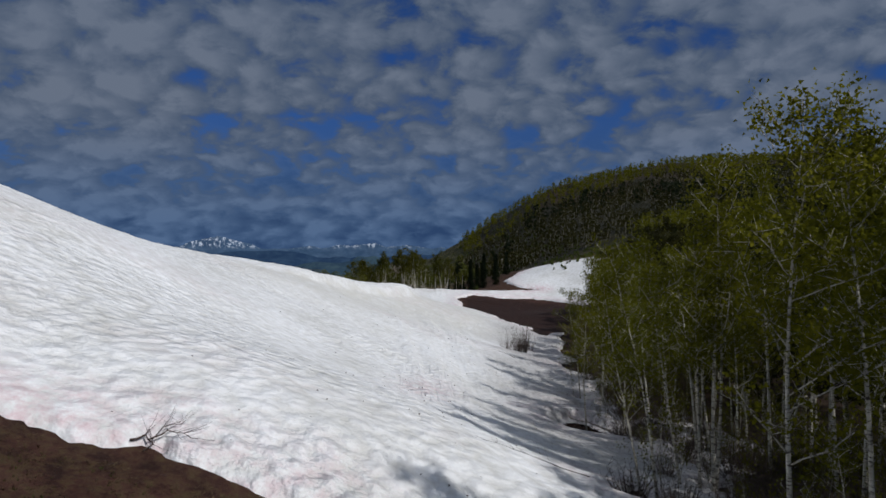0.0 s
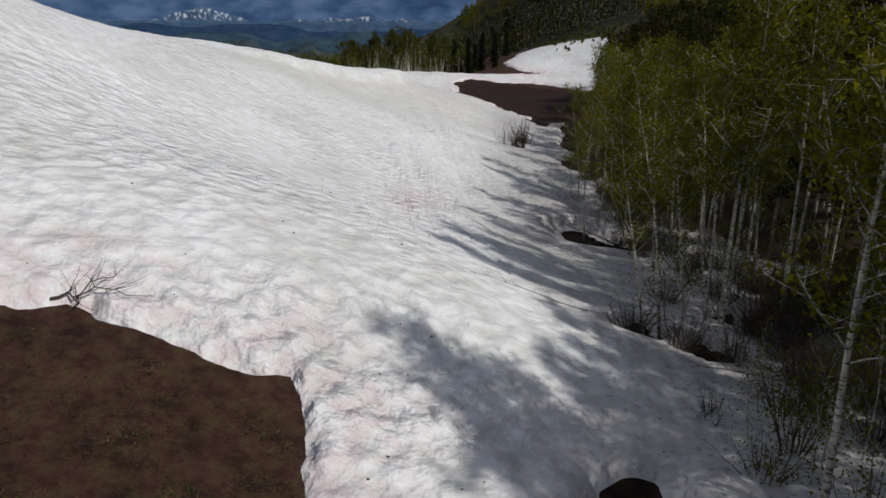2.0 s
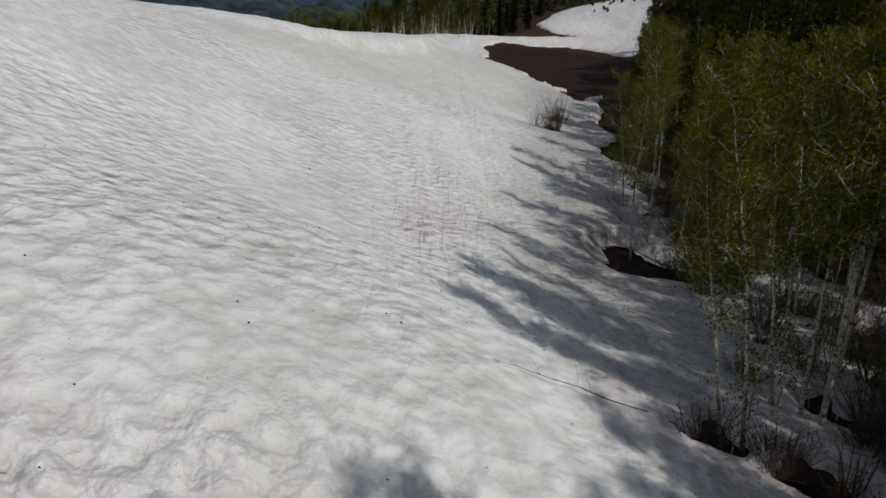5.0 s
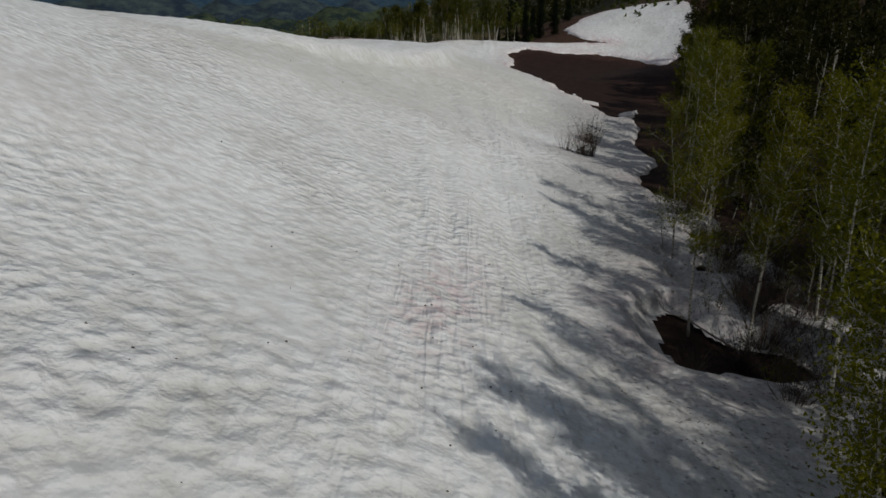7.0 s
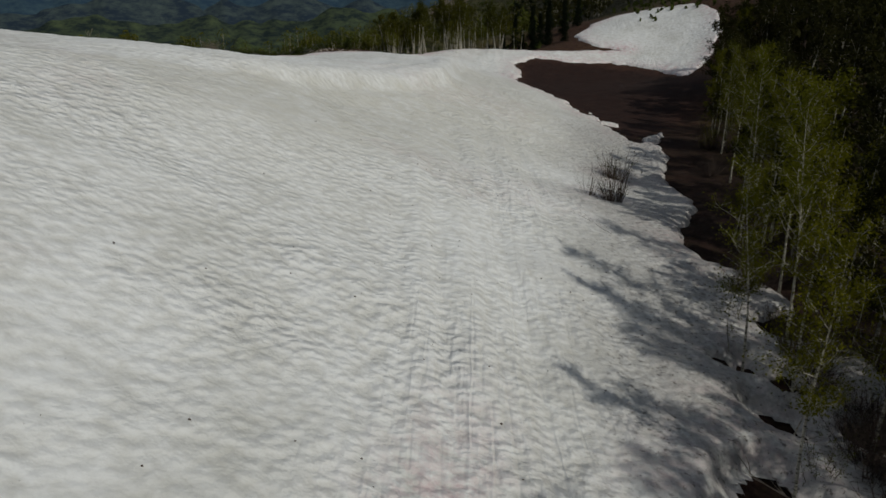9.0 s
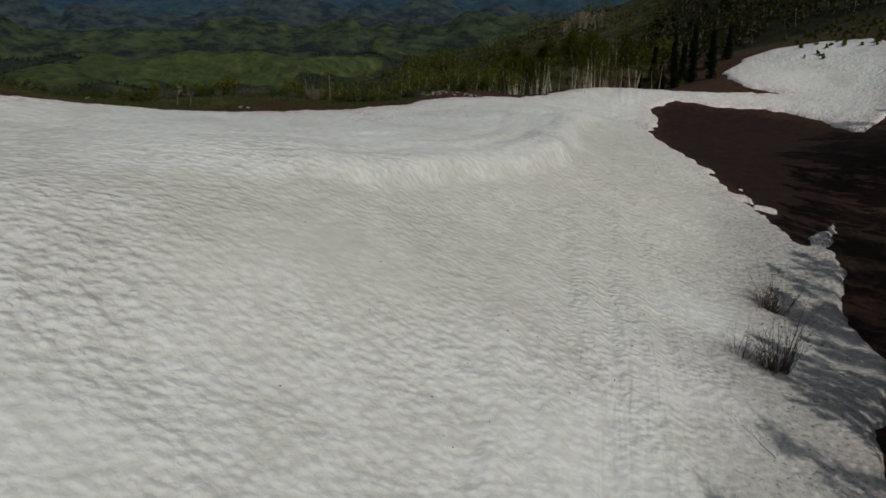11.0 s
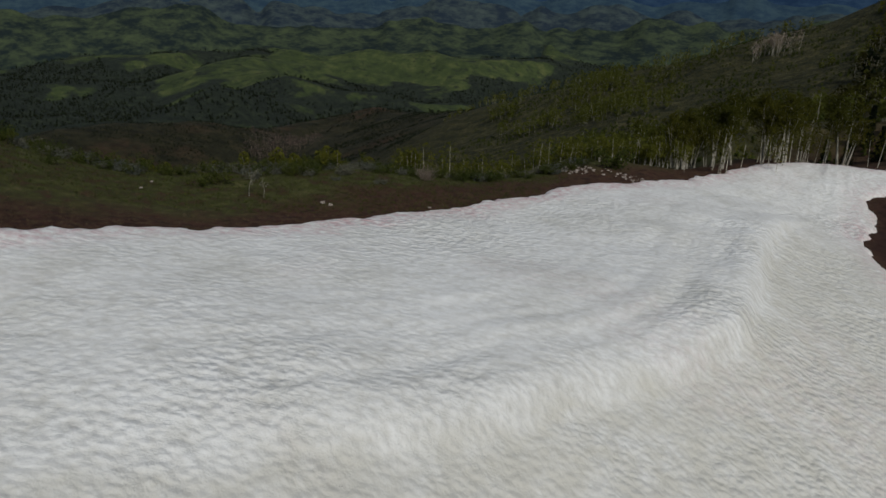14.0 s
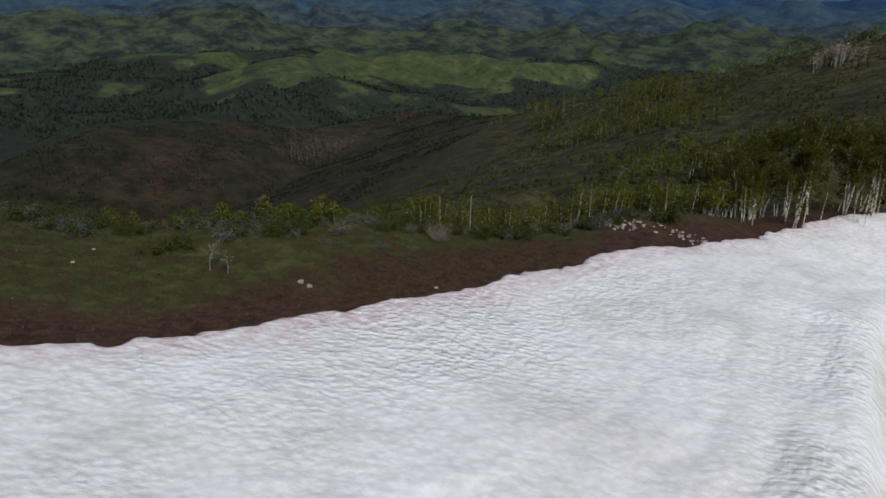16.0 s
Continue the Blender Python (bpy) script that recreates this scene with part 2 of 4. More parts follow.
def bark_material():
    m, shader, add, join, place = material("aspen_bark", 0.8)
    base = ramped(add, join, noise_of(add, join, place, 3.0, 6, 0.6), [(0.3, (0.25, 0.23, 0.18)), (0.6, (0.53, 0.50, 0.42))])
    rings = ramped(add, join, noise_of(add, join, place, 5.0, 4, 0.7, (1.0, 1.0, 3.5)), [(0.50, grey(0.0)), (0.62, grey(1.0))])
    join(mixed(add, join, rings, base, (0.045, 0.038, 0.03)), shader.inputs["Base Color"])
    bump(add, join, shader, noise_of(add, join, place, 16.0, 4), 0.5, 0.02)
    return m


def leaf_material(name, dark, light, through_colour):
    m, shader, add, join, place = material(name, 0.7)
    shader.inputs["Specular IOR Level"].default_value = 0.08
    one = add("ShaderNodeObjectInfo")
    geo = add("ShaderNodeNewGeometry")
    tone = ramped(add, join, geo.outputs["Random Per Island"], [(0.0, dark), (1.0, light)])
    shift = ramped(add, join, one.outputs["Random"], [(0.0, (0.75, 0.8, 0.8)), (1.0, (1.2, 1.1, 0.9))])
    colour = mixed(add, join, 1.0, tone, shift, "MULTIPLY")
    join(colour, shader.inputs["Base Color"])
    glow = add("ShaderNodeBsdfTranslucent")
    glow.inputs["Color"].default_value = (*through_colour, 1)
    both = add("ShaderNodeMixShader", Fac=0.35)
    join(shader.outputs[0], both.inputs[1])
    join(glow.outputs[0], both.inputs[2])
    join(both.outputs[0], m.node_tree.nodes["Material Output"].inputs["Surface"])
    return m


def plain_material(name, dark, light, scale, rough=0.9, relief=0.03):
    m, shader, add, join, place = material(name, rough)
    join(ramped(add, join, noise_of(add, join, place, scale, 6, 0.65), [(0.3, dark), (0.7, light)]), shader.inputs["Base Color"])
    bump(add, join, shader, noise_of(add, join, place, scale * 4, 4), 0.6, relief)
    return m


SNOW, GROUND, BARK = snow_material(), ground_material(), bark_material()
LEAF = leaf_material("aspen_leaf", (0.036, 0.040, 0.003), (0.130, 0.132, 0.008), (0.20, 0.20, 0.010))
# aspen leaf darkened: cloud shade and deep-stand shade put into the colour
WOODS = leaf_material("shaded_leaf", (0.011, 0.013, 0.004), (0.040, 0.040, 0.010), (0.04, 0.04, 0.008))
FRESH = leaf_material("fresh_leaf", (0.050, 0.062, 0.011), (0.140, 0.148, 0.029), (0.18, 0.185, 0.03))
CONIFER = leaf_material("fir_needles", (0.006, 0.010, 0.006), (0.018, 0.026, 0.013), (0.02, 0.03, 0.01))
CANOPY = leaf_material("wood_canopy", (0.010, 0.015, 0.010), (0.044, 0.054, 0.028), (0.03, 0.04, 0.015))
RIDGE = leaf_material("ridge_leaf", (0.028, 0.032, 0.006), (0.088, 0.090, 0.014), (0.12, 0.12, 0.014))
SHRUB = leaf_material("shrub_leaf", (0.035, 0.05, 0.012), (0.085, 0.105, 0.028), (0.08, 0.1, 0.02))
SAGE = leaf_material("sage_leaf", (0.09, 0.10, 0.085), (0.20, 0.21, 0.18), (0.1, 0.1, 0.08))
TWIG = plain_material("bare_twig", (0.05, 0.035, 0.028), (0.12, 0.09, 0.075), 4.0)
DEADWOOD = plain_material("dead_wood", (0.16, 0.12, 0.09), (0.34, 0.28, 0.23), 5.0)
STRAW = plain_material("dead_grass", (0.06, 0.042, 0.02), (0.16, 0.115, 0.06), 3.0)
STONE = plain_material("pale_stone", (0.24, 0.20, 0.17), (0.46, 0.40, 0.36), 3.0)


# ---- the lie of the land ----
def lattice(ix, iy, seed):
    h = (ix.astype(np.int64) * 374761393 + iy.astype(np.int64) * 668265263 + seed * 974634777) & 0x7FFFFFFF
    h = ((h ^ (h >> 13)) * 1274126177) & 0x7FFFFFFF
    return ((h ^ (h >> 16)) & 0xFFFF) / 32767.5 - 1.0


def waves(x, y, size, seed=0, octaves=1):
    """Smooth random relief between about -1 and 1, with features of that size in metres."""
    total, gain = np.zeros_like(x), 1.0
    for k in range(octaves):
        u, v = x / size + 17.3 * k, y / size - 9.1 * k
        iu, iv = np.floor(u), np.floor(v)
        fu, fv = u - iu, v - iv
        fu, fv = fu * fu * (3 - 2 * fu), fv * fv * (3 - 2 * fv)
        a, b = lattice(iu, iv, seed + k), lattice(iu + 1, iv, seed + k)
        c, d = lattice(iu, iv + 1, seed + k), lattice(iu + 1, iv + 1, seed + k)
        total = total + gain * ((a * (1 - fu) + b * fu) * (1 - fv) + (c * (1 - fu) + d * fu) * fv)
        size, gain = size * 0.5, gain * 0.5
    return total


def hollows(x, y, size, seed):
    """Distance to the nearest of scattered points, 0 at the point, about 1 at the rims between them."""
    u, v = x / size, y / size
    iu, iv = np.floor(u), np.floor(v)
    best = np.full(x.shape, 9.0)
    for du in (-1, 0, 1):
        for dv in (-1, 0, 1):
            px = iu + du + 0.5 + 0.42 * lattice(iu + du, iv + dv, seed)
            py = iv + dv + 0.5 + 0.42 * lattice(iu + du, iv + dv, seed + 9)
            best = np.minimum(best, (u - px) ** 2 + (v - py) ** 2)
    return best


def ease(v, a, b):
    t = np.clip((v - a) / (b - a), 0, 1)
    return t * t * (3 - 2 * t)


# broad swells and hollows of the snow-covered hillside: x, y, radius, height
SWELLS = [
    (-25.5, 37.7, 16.0, 3.32), (11.1, 43.1, 22.4, -4.27), (59.2, 137.0, 30.4, 13.44), (-49.6, 101.8, 31.3, -12.88),
    (-14.8, 54.5, 9.1, 1.46), (-36.7, 11.7, 22.9, 9.03), (56.9, 45.3, 22.0, 6.87), (-34.8, 128.3, 17.9, -10.65),
    (48.8, -4.6, 19.5, 4.74), (9.2, 69.4, 12.3, -3.44), (22.8, 122.9, 16.4, -4.88), (-57.3, 62.1, 20.0, 6.31),
    (14.7, 89.6, 15.0, -4.13), (-3.9, 15.6, 13.1, -4.79), (-22.7, 111.5, 9.0, 3.34), (-39.8, 43.5, 9.0, 7.64),
    (-37.0, 91.6, 13.5, 4.34), (-4.0, 19.5, 9.0, 3.83), (-14.3, 87.0, 11.1, -0.94), (-4.0, 145.7, 14.3, -8.29),
    (4.2, 112.2, 16.9, -3.93), (-22.8, 132.6, 10.4, -3.93), (-65.0, 89.5, 9.0, -7.33), (45.1, 90.0, 9.8, 1.54),
]
# the line in plan along which the snow breaks over: y and x
LIP_Y, LIP_X = (50, 55, 61.5, 63.5, 69, 74, 79, 86, 96, 104, 114), (-20, -16.5, -12, -10.5, -8.2, -5.4, -3.8, -3.8, -4, -3.2, 0)


def lip_side(x, y):
    """Metres past the lip, positive down the slope."""
    return (x - np.interp(y, LIP_Y, LIP_X)) * 0.8


def hillside(x, y):
    lip = lip_side(x, y)
    z = 3.344 - 0.111 * x + 0.013 * y
    z = z + 1.346 * ease(y, 52, 64) * (1 - ease(y, 96, 112)) / (1 + np.exp(np.clip(lip / 0.9, -30, 30))) * ease(lip, -40, -8)
    z = z - 9.0 * ease(-0.76 * (x + 25) + 0.65 * (y - 95), 3.5, 26) * ease(-x, 12, 24)
    for cx, cy, r, h in SWELLS:
        z = z + h * np.exp(-((x - cx) ** 2 + (y - cy) ** 2) / (r * r))
    return z


# the wider land in cross-section: heights along a line past the saddle and along the crest of the hill behind it
FOOT_X, FOOT_Z = (-400, -140, -60, -30, -8, 6, 16, 26, 40, 60, 160, 400), (-150, -42, -12, -7, -2, 1.2, 3.8, 6.0, 8.5, 11, 24, 34)
CREST_X, CREST_Z = (-400, -260, -141, -121, -91, -64, -44, -24, -8, 11, 24, 46, 68, 99, 130, 174, 400), (-140, -78, -40, -33, -25, -17, -9, -2, 3, 12, 21, 34, 42, 50, 55, 59, 66)
# crest of the long spur across the hollow, and of the rib that runs down from its high point: x, y, height
SPUR = [(-120, 415, -39), (-187, 516, -63), (-300, 614, -94), (-400, 700, -118), (-478, 761, -128), (-510, 690, -136), (-515, 630, -134), (-517, 574, -127), (-522, 510, -110), (-528, 444, -101), (-527, 395, -98), (-522, 343, -104), (-510, 296, -111), (-480, 230, -126), (-450, 150, -150)]
RIB = [(-478, 761, -128), (-462, 680, -133), (-439, 585, -138), (-415, 500, -147), (-395, 440, -165)]


def ridge(x, y, line, fall, cap):
    """Height of a ridge that falls away on both sides of its crest line."""
    best = np.full(x.shape, -1e9)
    for (ax, ay, az), (bx, by, bz) in zip(line, line[1:]):
        dx, dy = bx - ax, by - ay
        t = np.clip(((x - ax) * dx + (y - ay) * dy) / (dx * dx + dy * dy), 0, 1)
        d = np.hypot(x - ax - t * dx, y - ay - t * dy)
        best = np.maximum(best, az + (bz - az) * t - fall * (np.sqrt(d * d + cap * cap) - cap))
    return best


def over(a, b, soft):
    """The higher of two heights, with a soft join."""
    h = np.clip(0.5 + 0.5 * (a - b) / soft, 0, 1)
    return b + (a - b) * h + soft * h * (1 - h) * 0.5


def creases(x, y, size, seed, octaves=4):
    """Ridged relief from 0 in the creases to 1 on the crests."""
    u = x + 0.35 * size * waves(x, y, size * 1.7, seed + 60, 2)
    v = y + 0.35 * size * waves(x, y, size * 1.7, seed + 70, 2)
    total, gain, norm = np.zeros_like(x), 1.0, 0.0
    for k in range(octaves):
        total = total + gain * (1 - np.sqrt(waves(u, v, size, seed + 7 * k, 1) ** 2 + 0.012))
        norm, gain, size = norm + gain, gain * 0.45, size * 0.5
    return np.clip(total / norm, 0, 1)


def country(x, y):
    """The wider land: a wooded hill to the right, a spur across the hollow, the valley with its rolling hills."""
    q = -0.76 * (x + 25) + 0.65 * (y - 95)
    r = np.hypot(x, y - 60)
    valley = -6 - 44 * ease(q, 0, 140) - 165 * ease(q, 150, 600) - 25 * ease(r, 1200, 2600)
    rolling = ease(r, 800, 1250)
    valley = valley + rolling * (150 * (creases(x, y, 560.0, 3, 2) - 0.62) + 40 * (creases(x, y, 250.0, 8, 2) - 0.62)) * (1 + 0.25 * ease(r, 1500, 2600))
    along = np.clip((y - 140) / 250, 0, 1)
    hollow = 11 - 8 * ease(x, 0, 60)
    slope = np.interp(x, FOOT_X, FOOT_Z) * (1 - along) + np.interp(x, CREST_X, CREST_Z) * along - hollow * np.sin(np.pi * along)
    slope = slope + 2.2 * waves(x, y, 48.0, 12, 3) * ease(y, 150, 230)
    w = ease(x, -300, -170) * (1 - ease(y, 395, 680 + 250 * ease(x, 0, 150))) * (1 - ease(x, 500, 1200))
    z = valley * (1 - w) + slope * w
    gully = 9 * (creases(x, y, 95.0, 45, 3) - 0.6) + 2.5 * waves(x, y, 26.0, 47, 2)
    spur = over(ridge(x, y, SPUR, 0.36, 26.0), ridge(x, y, RIB, 0.42, 14.0), 8.0)
    off = np.clip((np.maximum(ridge(x, y, SPUR, 1.0, 1.0), ridge(x, y, RIB, 1.0, 1.0)) + 170) / -60, 0, 1)
    spur = spur + gully * (0.25 + 0.75 * off)
    z = np.where((x < -100) & (y > 120), over(spur, z, 14.0), z)
    back = 1 - ease(y, -120, 30)
    return z * (1 - back) + (3 + 2.5 * waves(x, y, 120.0, 15, 3) - 40 * ease(r, 400, 2500)) * back


def land(x, y):
    x, y = np.asarray(x, float), np.asarray(y, float)
    rho = np.hypot((x + 5) / 62, (y - 72) / 88)
    w = 1 - ease(rho, 0.80, 1.22)
    return hillside(x, y) * w + country(x, y) * (1 - w)


# edges of the snow in plan
SNOW_EDGE = [(-60, 57), (-45, 57), (-34, 58.5), (-31, 62), (-30.3, 64.6), (-29.6, 67.6), (-28.5, 69.5), (-27.6, 71.5), (-26.4, 74), (-25.8, 76.0), (-25.8, 78.5), (-24.5, 80.2), (-23.1, 84.5), (-21.7, 89.0),
             (-21.1, 92.2), (-19.3, 97.2), (-16.9, 101.2), (-14.5, 104.7), (-11.9, 110.8), (-9.6, 118.7), (-7.5, 123), (-4.2, 127), (-0.5, 130), (6, 130), (13, 130.4), (19, 130.5), (14, 133.5), (12.4, 140),
             (15, 145.5), (20, 149), (26, 149), (30.5, 143), (32.5, 136), (31.5, 129), (28.8, 123), (25, 117), (22, 112), (14.6, 86), (13.4, 81), (12, 68.6), (11.9, 63), (9.1, 56), (9.5, 53), (11, 52), (13, 48), (15, 40), (17, 30), (19, 5), (16, -12), (-60, -12)]
NEAR_SOIL = [(-1.45, 12.0), (-1.85, 13.55), (-2.15, 14.9), (-2.55, 15.4), (-3.1, 15.25), (-3.8, 15.25), (-5.1, 15.35), (-6.8, 15.52), (-7.9, 15.25), (-10, 15.0), (-14, 14.3), (-14, 3), (-4, 1), (-0.6, 5), (-1.0, 10)]
FAR_SOIL = [(2.1, 108.3), (3.1, 115.5), (2.7, 120), (5.4, 125), (9.5, 125.4), (16, 126), (21.3, 123.5), (24, 115), (24, 100), (16.4, 88.4), (13.5, 82.6), (11.2, 79.3), (10.5, 82.5), (9.2, 86), (8, 90.5), (6.2, 95.5), (4, 99)]
HOLLOW = [(5.6, 36.9), (5.6, 35.3), (5.8, 34.2), (6.3, 33.2), (7.2, 33.1), (8.6, 33.3), (10.0, 33.6), (11.6, 34.0), (12.2, 36.0), (10.6, 37.0), (9.4, 37.2), (8.8, 37.8), (8.2, 38.9), (7.1, 39.3), (6.0, 38.7)]
DIP = [(7.6, 41.9), (8.1, 40.7), (9.2, 40.3), (10.2, 41.0), (9.8, 42.5), (8.4, 42.9)]
GLOOM = [(11.5, 31.2), (12.5, 32.4), (14.0, 32.0), (13.8, 29.5), (12.6, 28.6)]


def inside(x, y, ring):
    """Distance in metres to a ring, positive inside it."""
    best, odd = np.full(x.shape, 1e9), np.zeros(x.shape, bool)
    for (ax, ay), (bx, by) in zip(ring, ring[1:] + ring[:1]):
        dx, dy = bx - ax, by - ay
        t = np.clip(((x - ax) * dx + (y - ay) * dy) / (dx * dx + dy * dy), 0, 1)
        best = np.minimum(best, np.hypot(x - ax - t * dx, y - ay - t * dy))
        if dy:
            odd ^= ((ay > y) != (by > y)) & (x < ax + (y - ay) * dx / dy)
    return np.where(odd, best, -best)


WELLS = [(6.3, 22.2, 0.55), (7.8, 21.3, 0.7), (10.2, 28.2, 0.7), (8.7, 44.4, 0.6), (10.0, 43.3, 0.8), (11.0, 40.6, 0.7), (4.15, 13.6, 1.5), (9.6, 24.2, 0.8),
         (11.2, 47.5, 0.8), (6.9, 61.2, 0.35), (8.2, 68.8, 0.3), (10.3, 50.6, 0.7)]


def snow_depth_edge(x, y):
    """How far inside the snow a place lies, with a ragged edge; negative on bare ground."""
    e = np.minimum(inside(x, y, SNOW_EDGE), -inside(x, y, NEAR_SOIL))
    e = np.minimum(e, -inside(x, y, FAR_SOIL))
    e = np.minimum(np.minimum(e, -inside(x, y, HOLLOW)), np.minimum(-inside(x, y, GLOOM), -inside(x, y, DIP)))
    for wx, wy, r in WELLS:
        e = np.minimum(e, np.hypot(x - wx, y - wy) - r + 0.35 * waves(x, y, 0.9, 38, 2))
    shade = ease(x - 0.03 * y, 8.5, 12.5) * (1 - ease(y, 60, 75))
    e = e + shade * (1.0 * waves(x, y, 3.0, 31, 3) - 0.3)
    e = e + (1.1 * waves(x, y, 0.9, 37, 2) + 0.8 * waves(x, y, 2.2, 39, 2)) * np.exp(-((x - 8.5) / 5.0) ** 2 - ((y - 88) / 10.0) ** 2)
    brow = 1 - ease(x, -10, -5)
    e = e + brow * (0.16 * waves(x, y, 0.55, 34, 2) - 0.22 * np.sqrt(hollows(x, y, 1.1, 35)))
    return e + 0.26 * waves(x, y, 1.3, 33, 3) + 0.5 * waves(x, y, 3.6, 36, 2) * ease(y, 60, 80)


def soil_level(x, y):
    near = 1 - ease(np.hypot(x + 5, y - 70), 80, 110)
    pit = np.maximum(0.55 * ease(inside(x, y, HOLLOW), -1.8, 0.3), 0.5 * np.maximum(ease(inside(x, y, GLOOM), -1.6, 0.3), ease(inside(x, y, DIP), -1.6, 0.3)))
    for wx, wy, r in WELLS:
        pit = np.maximum(pit, 0.55 * np.exp(-((x - wx) ** 2 + (y - wy) ** 2) / (r * r * 0.8)))
    return land(x, y) - 0.27 - pit + near * (0.05 * waves(x, y, 1.1, 41, 3))


def mesh_of(name, verts, faces):
    me = bpy.data.meshes.new(name)
    me.from_pydata(verts, [], faces)
    me.update()
    return me


def shade_smooth(me):
    me.polygons.foreach_set("use_smooth", np.ones(len(me.polygons), bool))


def grid_faces(nx, ny):
    i = np.arange(nx * ny).reshape(ny, nx)
    return np.stack([i[:-1, :-1], i[:-1, 1:], i[1:, 1:], i[1:, :-1]], -1).reshape(-1, 4)


def set_attribute(me, name, values):
    a = me.attributes.new(name, "FLOAT", "POINT")
    a.data.foreach_set("value", np.ascontiguousarray(values, np.float32).ravel())


def meadow_cover(x, y):
    """Open grass on the sunny crowns and southern flanks of the valley's hills, woods in the folds and on the northern flanks."""
    h = 14.0
    facing = (country(x + h, y - h) - country(x - h, y + h)) / (2.8 * h)
    crown = creases(x, y, 560.0, 3, 2) - 0.66
    # this grass and woods pattern also puts cloud light and shade into colour
    return 0.46 + 0.40 * waves(x, y, 300.0, 61, 3) + 0.30 * waves(x, y, 110.0, 64, 3) + 0.9 * crown - 0.8 * facing


def build_ground():
    angles = np.radians(np.concatenate([np.linspace(-80, 25, 440, endpoint=False), np.linspace(25, 280, 170, endpoint=False)]))
    rings = 26.0 * (np.exp(np.linspace(0.002, math.log(180), 480)) - 1)
    A, R = np.meshgrid(angles, rings)
    X, Y = -6 + np.sin(A) * R, 62 + np.cos(A) * R
    Z = soil_level(X, Y)
    i = np.arange(X.size).reshape(X.shape)
    nxt = np.roll(i, -1, 1)
    faces = np.stack([i[:-1], i[1:], nxt[1:], nxt[:-1]], -1).reshape(-1, 4)
    me = mesh_of("ground", np.stack([X, Y, Z], -1).reshape(-1, 3).tolist(), faces.tolist())
    shade_smooth(me)
    ob = tagged(new("ground", me), "red-brown soil, grass, wooded hills and green valley", "ground", kind="structure")
    me.materials.append(GROUND)
    edge = -inside(X, Y, SNOW_EDGE)
    q = -0.76 * (X + 25) + 0.65 * (Y - 95)
    north = ease(q, -30, -8) * (1 - ease(X, -12, -4))
    grass = ease(edge + 1.6 * waves(X, Y, 5.0, 51, 3), 2.5, 6.5) * np.maximum(north, 0.15)
    set_attribute(me, "grass", grass)
    set_attribute(me, "tufts", np.clip(0.42 * ease(-inside(X, Y, FAR_SOIL), -1, 0) + 0.1, 0, 1))
    set_attribute(me, "damp_shade", np.maximum(ease(inside(X, Y, FAR_SOIL) + 1.2 * waves(X, Y, 6.0, 55, 3), -1.0, 2.5), ease(X, 2.2, 4) * (1 - ease(Y, 80, 90))))
    r = np.hypot(X + 5, Y - 75)
    set_attribute(me, "far", ease(q, 10, 30) * 1.0 + (1 - ease(q, 10, 30)) * ease(r, 75, 110))
    set_attribute(me, "meadow", meadow_cover(X, Y))
    set_attribute(me, "brush", 1 - ease(r + 60 * waves(X, Y, 140.0, 66, 3) - 260 * ease(-X, 150, 330), 560, 700))
    set_attribute(me, "heath_shade", np.maximum(ease(-X - 0.25 * (Y - 300), 110, 230), ease(X + 3 - 0.06 * (Y - 175), 0, 14) * ease(Y, 150, 180)))
    set_attribute(me, "rust", np.clip(0.8 * np.exp(-((X + 472) / 26) ** 2 - ((Y - 745) / 40) ** 2) + 0.30 * ease(waves(X, Y, 90.0, 67, 3), 0.25, 0.7), 0, 1))
    return ob


def snow_level(X, Y):
    """Height of the snow's surface, and how far inside its edge a place lies."""
    e = snow_depth_edge(X, Y)
    # sun cups: small hollows with sharp rims, drawn out across the slope
    A, B = X * 0.87 + Y * 0.5, -X * 0.5 + Y * 0.87
    W = 0.35 * waves(X, Y, 1.4, 70, 2)
    cups = hollows(A * 0.95 + W, B + W, 0.56, 71)
    wide = hollows(A * 0.9 - W, B + W, 1.7, 72)
    tracks = waves(X + 0.12 * Y, Y * 0.05, 0.8, 75, 2) * np.exp(-((X - 0.5 + 0.02 * (Y - 40)) / 4.0) ** 2) * ease(Y, 22, 32) * (1 - ease(Y, 62, 80))
    near, close = ease(e, 0.0, 1.2), 1 - ease(Y, 20, 40)
    relief = near * (0.08 * (cups - 0.4) + (0.05 + 0.05 * close) * (wide - 0.4)) + near * (0.14 * tracks + 0.08 * waves(X, Y, 3.5, 77, 2) + 0.07 * waves(X * 0.5 + Y * 0.3, Y - 0.4 * X, 5.0, 78, 2))
    # the wind lip where the slope breaks over
    lip = lip_side(X, Y)
    relief += 0.72 * ease(lip, -2.6, -0.25) * (1 - ease(lip, -0.25, 0.45)) * (0.8 + 0.3 * waves(X, Y, 6.0, 74, 2)) * ease(Y, 58, 66) * (1 - ease(Y, 96, 112))
    relief += 0.08 * near * waves(lip, Y * 0.09, 0.8, 79, 2) * np.exp(-((lip + 1.5) / 5.0) ** 2) * ease(Y, 58, 66)
    depth = np.where(e > 0, 0.30 * (1 - np.exp(-np.maximum(e, 0) / 0.16)), np.maximum(e * 1.2, -0.4))
    return land(X, Y) - 0.27 + depth + relief, e


